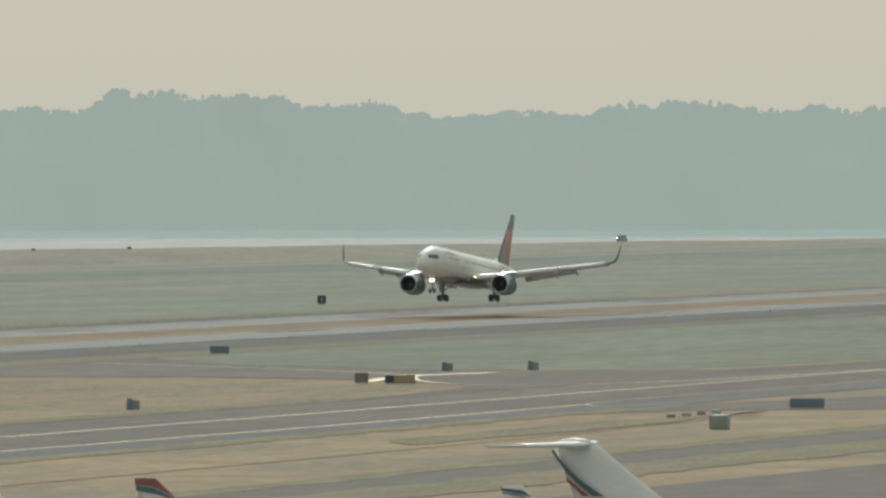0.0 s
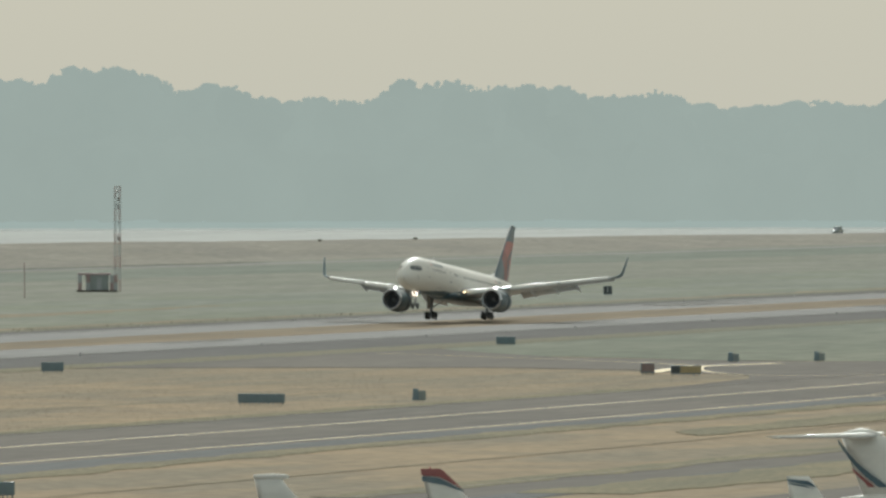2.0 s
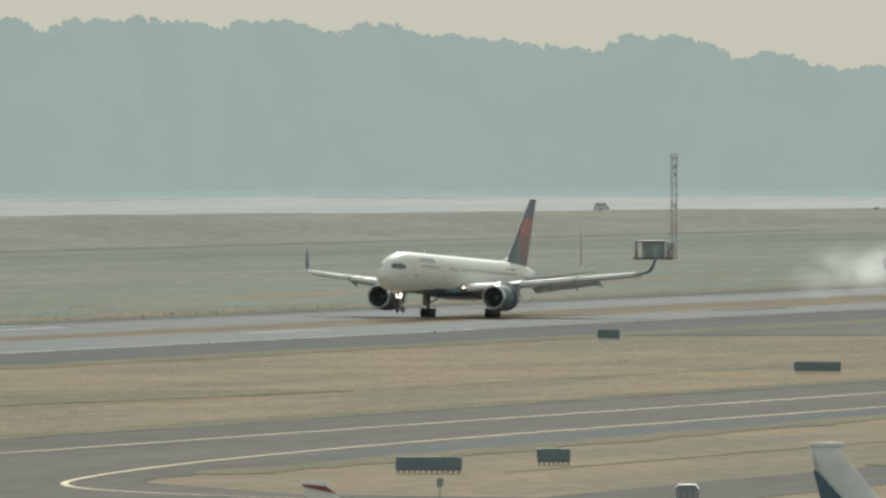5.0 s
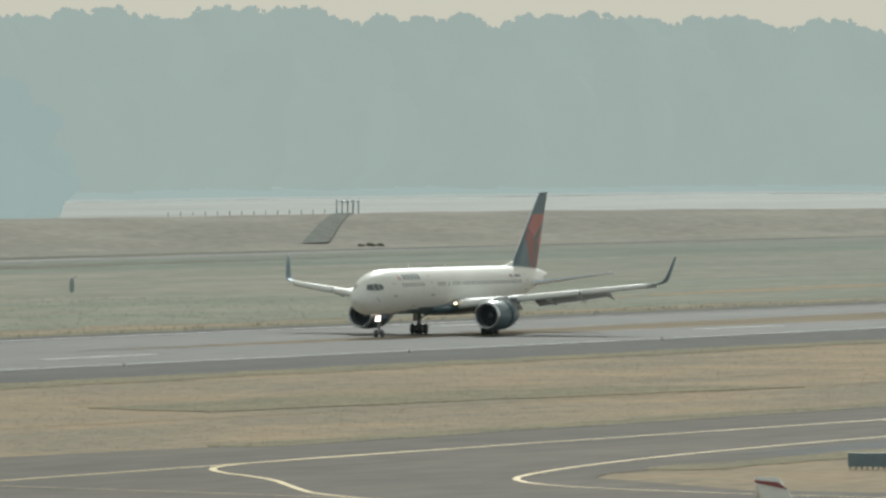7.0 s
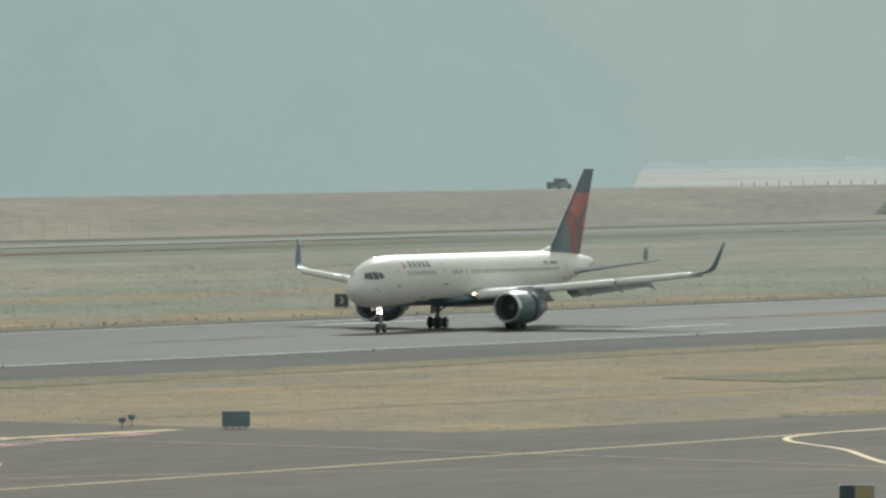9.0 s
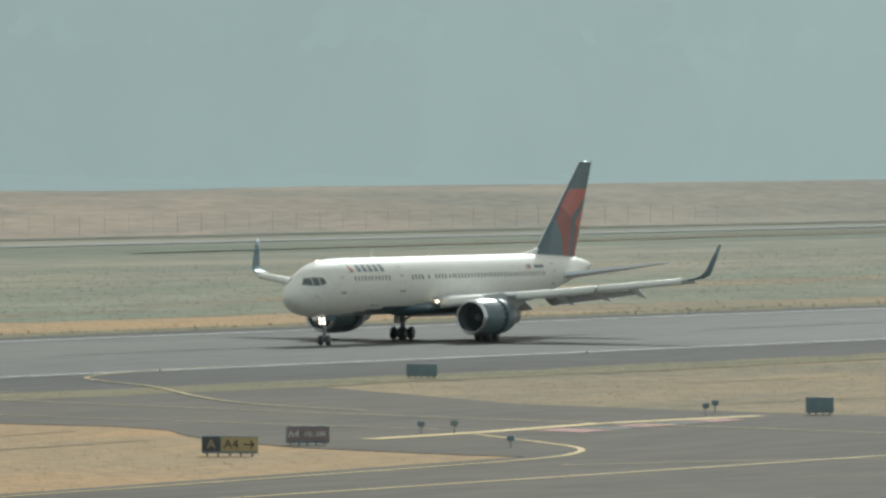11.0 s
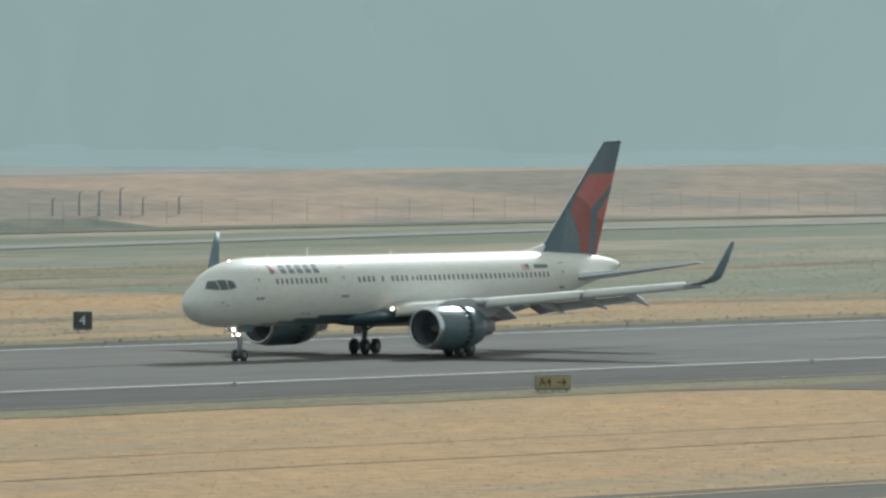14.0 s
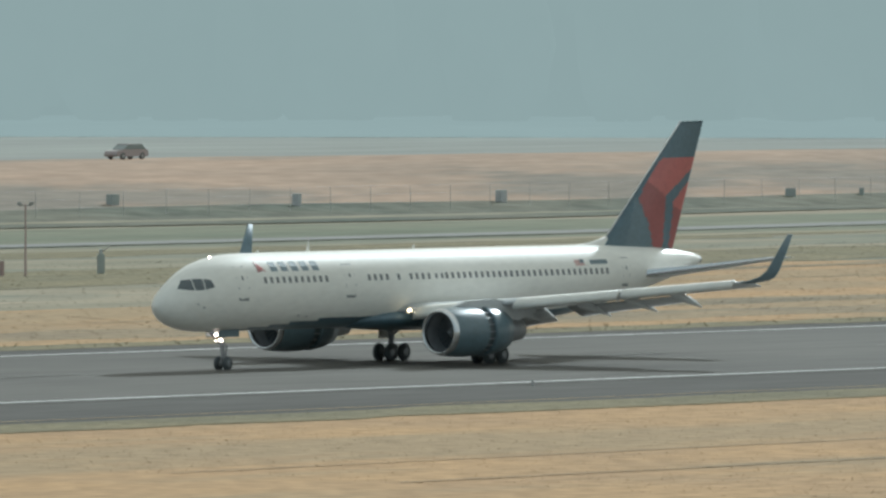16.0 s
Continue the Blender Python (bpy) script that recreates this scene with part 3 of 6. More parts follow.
# ---- far woods across the river ----
def build_woods(name, material, az0, az1, dist, canopy, step, seed, label, foot=-6.0):
    """Overlapping lumpy crowns along an arc round the airfield, over a low wooded ridge. canopy(az): height of the crest."""
    rng = random.Random(seed)
    base = bmesh.new()
    bmesh.ops.create_icosphere(base, subdivisions=3, radius=1.0)
    bv = np.array([v.co[:] for v in base.verts])
    bf = np.array([[v.index for v in f.verts] for f in base.faces])
    base.free()
    base = bmesh.new()
    bmesh.ops.create_icosphere(base, subdivisions=1, radius=1.0)
    lv = np.array([v.co[:] for v in base.verts])
    lf = np.array([[v.index for v in f.verts] for f in base.faces])
    base.free()
    V, F, off = [], [], 0

    def clump(x, y, z, r):
        """A spray of leaves at a crown's edge."""
        nonlocal off
        k = np.array([rng.uniform(0.6, 1.35) for _ in lv])
        V.append(lv * k[:, None] * r + np.array([x, y, z]))
        F.append(lf + off)
        off += len(lv)

    def crown(x, y, z, r, h):
        nonlocal off
        ph = rng.uniform(0, 50)
        k = np.array([1 + 0.34 * noise.noise(Vector((v[0] * 1.6 + ph, v[1] * 1.6, v[2] * 1.6))) + 0.15 * noise.noise(Vector((v[0] * 4.5 + ph, v[1] * 4.5, v[2] * 4.5))) for v in bv])
        V.append(bv * k[:, None] * np.array([r, r, h]) + np.array([x, y, z]))
        F.append(bf + off)
        off += len(bv)

    n = int((az1 - az0) / step)
    for i in range(n):
        az = az0 + (i + rng.uniform(-0.4, 0.4)) * step
        c = canopy(az)
        top = (c - EYE) * rng.uniform(0.93, 1.06) + EYE - 1.5 if c > EYE else c
        a = radians(az)
        d = dist(az) + rng.uniform(-30, 30)
        r = rng.uniform(7, 15) * d / 4200
        h = r * rng.uniform(0.8, 1.3)
        crown(d * math.sin(a), d * math.cos(a), top - h, r, h)
        for q in range(5):
            rr = r * rng.uniform(0.22, 0.42)
            ang = rng.uniform(0.15, math.pi - 0.15)
            crown(d * math.sin(a) + math.cos(ang) * r * 0.95 * math.cos(a), d * math.cos(a) - math.cos(ang) * r * 0.95 * math.sin(a), top - h + math.sin(ang) * h * 0.85, rr, rr * 0.9)
        for q in range(46):
            ang, u = rng.uniform(0.0, math.pi), rng.uniform(0.88, 1.16)
            side = math.cos(ang) * r * u
            clump(d * math.sin(a) + side * math.cos(a), d * math.cos(a) - side * math.sin(a), top - h + math.sin(ang) * h * u, r * rng.uniform(0.05, 0.13))
        for _ in range(2):
            crown(d * math.sin(a) + rng.uniform(-r, r), (d - 20) * math.cos(a) + rng.uniform(-r, r), top - h * rng.uniform(1.3, 2.4), r * rng.uniform(0.6, 1.1), h * 0.9)
        crown((d - 30) * math.sin(a), (d - 30) * math.cos(a), foot + max(2.0, top) * 0.35, r * 1.6, max(2.0, top) * 0.35)
    # the wooded slope behind the crowns
    rows = []
    m = int((az1 - az0) / 0.12) + 1
    for i in range(m):
        az = az0 + (az1 - az0) * i / (m - 1)
        a, d, c = radians(az), dist(az) + 40, canopy(az)
        rows.append([(d * math.sin(a), d * math.cos(a), foot - 1), (d * math.sin(a), d * math.cos(a), c * 0.55), ((d + 6) * math.sin(a), (d + 6) * math.cos(a), c * 0.86), ((d + 60) * math.sin(a), (d + 60) * math.cos(a), foot - 1)])
    bank = []
    for i in range(m):
        az = az0 + (az1 - az0) * i / (m - 1)
        a, d = radians(az), dist(az) - 125
        lift = 0.4 * noise.noise(Vector((az * 3.0, seed, 0)))
        bank.append([(d * math.sin(a), d * math.cos(a), foot - 0.5), ((d + 5) * math.sin(a), (d + 5) * math.cos(a), foot + 1.6 + lift), ((d + 130) * math.sin(a), (d + 130) * math.cos(a), foot + 4.0 + lift)])
    vb, fb = loft(bank, close=False, caps=False)
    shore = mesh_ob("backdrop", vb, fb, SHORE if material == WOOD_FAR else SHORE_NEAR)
    tagged(shore, "pale hazy far shore of the river", "shore", kind="structure")
    if material == WOOD_FAR:
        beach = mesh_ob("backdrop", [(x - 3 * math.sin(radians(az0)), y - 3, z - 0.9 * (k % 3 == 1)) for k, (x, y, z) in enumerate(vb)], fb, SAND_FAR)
        tagged(beach, "narrow pale beach on the far river bank", "beach", kind="structure")
    v2, f2 = loft(rows, close=False, caps=False)
    verts = np.vstack(V).tolist() + [tuple(p) for p in v2]
    faces = [tuple(f) for f in np.vstack(F).tolist()] + [tuple(k + off for k in f) for f in f2]
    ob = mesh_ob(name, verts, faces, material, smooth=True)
    return tagged(ob, label, "woods", kind="stuff")


def far_dist(az):
    return 3450 + 780 * min(1.0, max(0.0, (az - 64.0) / 5.0))


def far_canopy(az):
    el = np.interp(az, (62, 64, 66.5, 67.5, 68, 68.8, 69.1, 69.35, 70.1, 70.6, 70.75, 71.1, 71.35, 71.55, 71.75, 72.4, 72.56, 73.36, 73.47, 73.85, 74.2, 75.2, 75.27, 75.4, 75.7, 76.3, 78),
                   (0.63, 0.64, 0.62, 0.555, 0.60, 0.58, 0.51, 0.57, 0.47, 0.43, 0.52, 0.53, 0.37, 0.45, 0.345, 0.35, 0.44, 0.435, 0.37, 0.40, 0.325, 0.335, 0.395, 0.335, 0.38, 0.345, 0.35))
    return EYE + far_dist(az) * math.tan(radians(float(el)))


woods_far = build_woods("far_woods", WOOD_FAR, 63.0, 79.0, far_dist, far_canopy, 0.10, 11, "wooded ridge on the far river bank, haze painted as glow")
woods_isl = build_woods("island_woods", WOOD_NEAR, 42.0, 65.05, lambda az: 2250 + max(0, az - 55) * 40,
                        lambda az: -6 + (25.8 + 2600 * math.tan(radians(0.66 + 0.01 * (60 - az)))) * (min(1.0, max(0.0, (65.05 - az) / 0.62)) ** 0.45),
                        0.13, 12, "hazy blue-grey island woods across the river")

# ---- the airliner ----
GEAR_A = 24.1      # main gear, metres aft of the nose


def pt(a, left, z):
    """Aircraft place: metres aft of the nose, to its left, above the ground; the thing's origin lies between the main wheels."""
    return (GEAR_A - a, left, z)


FUSE = [(0.18, 3.60, 0.03, 0.03), (0.26, 3.60, 0.27, 0.28), (0.5, 3.61, 0.54, 0.57), (0.9, 3.64, 0.83, 0.90), (1.4, 3.70, 1.07, 1.18), (2.0, 3.81, 1.28, 1.45), (2.6, 3.93, 1.45, 1.68),
        (3.4, 4.06, 1.64, 1.88), (4.3, 4.17, 1.77, 2.01), (5.3, 4.25, 1.85, 2.09), (6.5, 4.29, 1.88, 2.13), (10, 4.3, 1.88, 2.14), (14, 4.3, 1.88, 2.14), (18, 4.3, 1.88, 2.14), (22, 4.3, 1.88, 2.14), (26, 4.3, 1.88, 2.14),
        (30.5, 4.3, 1.88, 2.14), (33, 4.37, 1.85, 2.07), (35.5, 4.52, 1.75, 1.92), (38, 4.72, 1.58, 1.68), (40.5, 4.94, 1.34, 1.38), (42.5, 5.12, 1.08, 1.10), (44.5, 5.28, 0.76, 0.78), (46, 5.38, 0.46, 0.47), (46.7, 5.42, 0.27, 0.28), (46.95, 5.43, 0.08, 0.08)]


def fuse_at(a):
    A = [r[0] for r in FUSE]
    return [float(np.interp(a, A, [r[k] for r in FUSE])) for k in (1, 2, 3)]


def skin(a, z, proud=0.012):
    """Half width of the fuselage at that station and height."""
    zc, w, h = fuse_at(a)
    return w * math.sqrt(max(0.0, 1 - ((z - zc) / h) ** 2)) + proud


def build_fuselage(plane):
    N = 56
    A = sorted({round(r[0], 3) for r in FUSE} | {round(v, 2) for v in np.arange(7, 46, 0.75)})
    rings = []
    for a in A:
        zc, w, h = fuse_at(a)
        rings.append([pt(a, w * math.sin(2 * math.pi * j / N), zc + h * math.cos(2 * math.pi * j / N)) for j in range(N)])
    v, f = loft(rings)
    fm = []
    for face in f:
        c = sum((Vector(v[i]) for i in face), Vector()) / len(face)
        a = GEAR_A - c.x
        zc, w, h = fuse_at(a)
        lim = -0.97 + 0.30 * min(1, max(0, (a - 5.5) / 9)) - 0.25 * min(1, max(0, (a - 32) / 8))
        fm.append(1 if (c.z - zc) / h < lim and a > 5.5 else 0)
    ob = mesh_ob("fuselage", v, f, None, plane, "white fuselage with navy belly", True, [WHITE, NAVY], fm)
    # wing-to-body fairing
    rings = []
    for a, w, zb, zt in ((15.4, 0.9, 2.2, 2.9), (17.4, 1.75, 2.0, 3.15), (19.5, 2.15, 1.9, 3.4), (23, 2.25, 1.86, 3.45), (27, 2.1, 1.9, 3.3), (29.5, 1.6, 2.05, 3.0), (31.3, 0.8, 2.25, 2.8)):
        rings.append([pt(a, w * math.sin(t), (zb + zt) / 2 + (zt - zb) / 2 * math.cos(t)) for t in np.linspace(0, 2 * math.pi, 28, endpoint=False)])
    v, f = loft(rings)
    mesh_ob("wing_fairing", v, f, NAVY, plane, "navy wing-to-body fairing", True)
    return ob


def side_panel(name, a0, a1, z0, z1, side, material, parent, proud=0.012, nu=2, nv=3, label=""):
    """A patch that follows the fuselage side."""
    verts, faces = [], []
    for i in range(nu + 1):
        for j in range(nv + 1):
            a, z = a0 + (a1 - a0) * i / nu, z0 + (z1 - z0) * j / nv
            verts.append(pt(a, side * skin(a, z, proud), z))
    for i in range(nu):
        for j in range(nv):
            q = (i * (nv + 1) + j, i * (nv + 1) + j + 1, (i + 1) * (nv + 1) + j + 1, (i + 1) * (nv + 1) + j)
            faces.append(q if side < 0 else q[::-1])
    return mesh_ob(name, verts, faces, material, parent, label)


def shear_panel(name, corners, side, material, parent, proud=0.014, label=""):
    """A four- or three-cornered patch given as (aft, height) corners."""
    c = list(corners) + ([corners[-1]] if len(corners) == 3 else [])
    N = 5
    verts, faces = [], []
    for i in range(N + 1):
        for j in range(N + 1):
            u, v = i / N, j / N
            a = (c[0][0] * (1 - u) + c[1][0] * u) * (1 - v) + (c[3][0] * (1 - u) + c[2][0] * u) * v
            z = (c[0][1] * (1 - u) + c[1][1] * u) * (1 - v) + (c[3][1] * (1 - u) + c[2][1] * u) * v
            verts.append(pt(a, side * skin(a, z, proud), z))
    for i in range(N):
        for j in range(N):
            q = (i * (N + 1) + j, i * (N + 1) + j + 1, (i + 1) * (N + 1) + j + 1, (i + 1) * (N + 1) + j)
            faces.append(q if side < 0 else q[::-1])
    return mesh_ob(name, verts, faces, material, parent, label, True)


def airfoil(le_a, chord, y, z, thick, n=10, droop=0.0):
    """A closed section of a wing at one span station."""
    pts = []
    us = [0.5 - 0.5 * math.cos(math.pi * k / n) for k in range(n + 1)]
    half = lambda u: thick * chord * (1.48 * math.sqrt(u) - 0.63 * u - 1.76 * u * u + 1.42 * u ** 3 - 0.5 * u ** 4)
    for u in us:
        pts.append(pt(le_a + chord * u, y, z + half(u) * 1.05 - droop * u * u))
    for u in us[-2:0:-1]:
        pts.append(pt(le_a + chord * u, y, z - half(u) * 0.85 - droop * u * u))
    return pts


wings = []


def build_wing(plane, side):
    secs = [(1.5, 18.5, 7.8, 3.02, 0.12), (3.5, 19.65, 6.7, 3.2, 0.115), (6.4, 21.25, 5.4, 3.48, 0.11), (10.5, 23.5, 4.2, 3.90, 0.105), (15, 25.95, 2.9, 4.38, 0.10), (18.6, 27.9, 1.9, 4.76, 0.10)]
    rings = [airfoil(le, c, side * y, z, t, droop=0.25) for y, le, c, z, t in secs]
    v, f = loft(rings)
    part_name = "wing"
    w = mesh_ob(part_name, v, f, WING, plane, "grey swept wing", True)
    # blended winglet: curves up from the tip
    ws = [(18.6, 27.9, 1.9, 4.76, 0), (19.1, 28.15, 1.78, 4.87, 18), (19.45, 28.5, 1.45, 5.06, 42), (19.66, 28.9, 1.15, 5.42, 66), (19.88, 29.5, 0.85, 6.35, 78), (20.1, 30.2, 0.45, 7.42, 80)]
    rings = []
    for y, le, c, z, lean in ws:
        ring = []
        for p in airfoil(le, c, 0, 0, 0.085, n=8):
            th, ca, sa = p[2], math.cos(radians(lean)), math.sin(radians(lean))
            ring.append((p[0], side * (y - th * sa), z + th * ca))
        rings.append(ring)
    v, f = loft(rings)
    mesh_ob("winglet", v, f, WINGLET, w, "dark blue blended winglet", True)
    # bright leading edge slat, drooped for landing
    for y0, y1 in ((2.6, 5.4), (7.5, 12.6), (12.8, 18.3)):
        rings = []
        for y in np.linspace(y0, y1, 4):
            le, c, z = (float(np.interp(y, [s[0] for s in secs], [s[k] for s in secs])) for k in (1, 2, 3))
            ring = []
            for u, dz in ((0.0, -0.20), (-0.06, -0.32), (-0.05, -0.10), (0.04, 0.10), (0.14, 0.16), (0.13, 0.10), (0.04, -0.05)):
                ring.append(pt(le - 0.16 + u * c * 0.8, side * y, z + dz * (0.5 + c / 10) * 1.4 + 0.02))
            rings.append(ring)
        v, f = loft(rings)
        mesh_ob("slat", v, f, WHITE, w, "pale extended leading-edge slat", True)
    # lowered flaps
    for y0, y1, ang in ((2.6, 5.6, 28), (7.2, 14.2, 26)):
        rings = []
        for y in (y0, (y0 + y1) / 2, y1):
            le, c, z = (float(np.interp(y, [s[0] for s in secs], [s[k] for s in secs])) for k in (1, 2, 3))
            te = le + c
            fc = c * 0.27
            ring = []
            for u, th in ((0, 0), (0.15, 0.09), (0.5, 0.08), (1, 0.0), (0.5, -0.03), (0.12, -0.06)):
                aa, zz = u * fc, th * fc
                ca, sa = math.cos(radians(ang)), math.sin(radians(ang))
                ring.append(pt(te - 0.25 + aa * ca + zz * sa, side * y, z - 0.30 - aa * sa + zz * ca))
            rings.append(ring)
        v, f = loft(rings)
        mesh_ob("flap", v, f, WING, w, "lowered grey flap", True)
    # flap track fairings
    for y in (4.6, 8.7, 11.4, 14.0):
        le, c, z = (float(np.interp(y, [s[0] for s in secs], [s[k] for s in secs])) for k in (1, 2, 3))
        a0 = le + c * 0.6
        rings = []
        for s, r, dz in ((0, 0.03, -0.22), (0.5, 0.16, -0.32), (1.3, 0.23, -0.43), (2.2, 0.21, -0.64), (2.9, 0.11, -0.86), (3.3, 0.03, -1.0)):
            rings.append([pt(a0 + s * (0.6 + c / 12), side * y + r * 0.7 * math.sin(q), z + dz + r * math.cos(q)) for q in np.linspace(0, 2 * math.pi, 10, endpoint=False)])
        v, f = loft(rings)
        mesh_ob("flap_fairing", v, f, WING, w, "", True)
    # raised spoiler panels
    for y0, y1 in ((8.2, 10.2), (10.3, 12.2)):
        rings = []
        for y in (y0, y1):
            le, c, z = (float(np.interp(y, [s[0] for s in secs], [s[k] for s in secs])) for k in (1, 2, 3))
            a, zz = le + c * 0.68, z + 0.13
            rings.append([pt(a, side * y, zz), pt(a + 0.75, side * y, zz + 0.08), pt(a + 0.75, side * y, zz + 0.04), pt(a, side * y, zz - 0.04)])
        v, f = loft(rings)
        mesh_ob("spoiler", v, f, WING, w)
    wings.append((w, side))
    return w


def ring_of(a, y, z, r, n=36, sy=1.0, flat=0.0):
    return [pt(a, y + sy * r * math.sin(t), z + r * math.cos(t) * (1 - flat * (math.cos(t) < 0))) for t in np.linspace(0, 2 * math.pi, n, endpoint=False)]


def build_engine(plane, side):
    y, z = side * 6.48, 2.0
    D = 2.35
    outer = [(14.05, 1.10), (14.0, 1.16), (14.06, 1.22), (14.35, 1.30), (15.0, 1.37), (15.9, 1.40), (16.8, 1.39)]
    v, f = loft([ring_of(a + D, y, z, r) for a, r in outer], caps=False)
    cowl = mesh_ob("engine", v, f, NAVY2, plane, "dark blue turbofan nacelle", True)
    v, f = loft([ring_of(a + D, y, z, r) for a, r in ((14.3, 1.07), (14.06, 1.085), (13.97, 1.15), (14.02, 1.235), (14.3, 1.305))], caps=False)
    mesh_ob("inlet_lip", v, f, BARE, cowl, "polished metal inlet lip", True)
    v, f = loft([ring_of(a + D, y, z, r) for a, r in ((14.2, 1.08), (14.6, 1.06), (15.3, 1.08))], caps=False)
    mesh_ob("inlet_duct", v, f, STEEL, cowl, "grey inlet duct", True)
    v, f = loft([ring_of(a + D, y, z, r) for a, r in ((15.31, 1.08), (15.35, 0.02))], caps=False)
    mesh_ob("duct_wall", v, f, DARKHOLE, cowl)
    bm = bmesh.new()
    for k in range(22):
        t = 2 * math.pi * k / 22
        p = [Vector(pt(15.22 + D, y + r * math.sin(t + s), z + r * math.cos(t + s))) + Vector((dx, 0, 0)) for r, s, dx in ((0.25, 0, 0), (1.05, 0.02, 0), (1.05, 0.20, -0.12), (0.25, 0.22, -0.10))]
        bm.faces.new([bm.verts.new(q) for q in p])
    part("fan", bm, BLADE, cowl, "titanium fan blades")
    v, f = loft([ring_of(a + D, y, z, r, 20) for a, r in ((14.75, 0.01), (14.85, 0.12), (15.25, 0.30))], caps=False)
    mesh_ob("spinner", v, f, STEEL, cowl, "", True)
    # reverser sleeve slid back, with its cascade gap
    v, f = loft([ring_of(a + D, y, z, r) for a, r in ((16.8, 1.39), (16.82, 1.2), (17.45, 1.2))], caps=False)
    casc = mesh_ob("reverser_cascade", v, f, DARKHOLE, cowl, "dark open reverser cascade")
    for k in range(0, 20):
        t = 2 * math.pi * k / 20
        part("cascade_vane", rod(pt(16.85 + D, y + 1.28 * math.sin(t), z + 1.28 * math.cos(t)), pt(17.4 + D, y + 1.28 * math.sin(t), z + 1.28 * math.cos(t)), 0.035, seg=5), STEEL, casc)
    v, f = loft([ring_of(a + D, y, z, r) for a, r in ((17.45, 1.2), (17.42, 1.36), (17.6, 1.38), (18.5, 1.27), (19.2, 1.10), (19.2, 1.04), (18.4, 1.0))], caps=False)
    mesh_ob("reverser_sleeve", v, f, NAVY2, cowl, "navy thrust-reverser sleeve slid back", True)
    v, f = loft([ring_of(a + D, y, z, r, 28) for a, r in ((18.4, 1.0), (19.0, 0.78), (20.1, 0.66), (20.9, 0.55), (20.9, 0.48), (20.2, 0.46))], caps=False)
    mesh_ob("core_nozzle", v, f, STEEL, cowl, "dull metal exhaust nozzle", True)
    v, f = loft([ring_of(a + D, y, z, r, 20) for a, r in ((20.2, 0.44), (20.9, 0.3), (21.5, 0.03))], caps=False)
    mesh_ob("exhaust_cone", v, f, STEEL, cowl, "", True)
    rings = []
    for a, zt, zb, w in ((15.2, 3.38, 3.25, 0.05), (16.2, 3.70, 3.1, 0.2), (18.4, 3.78, 2.8, 0.26), (20.4, 3.5, 2.5, 0.24), (22.2, 3.3, 2.95, 0.1)):
        rings.append([pt(a + D, y + w, zt), pt(a + D, y - w, zt), pt(a + D, y - w, zb), pt(a + D, y + w, zb)])
    v, f = loft(rings)
    mesh_ob("pylon", v, f, WING, plane, "pale engine pylon", False)
    return cowl


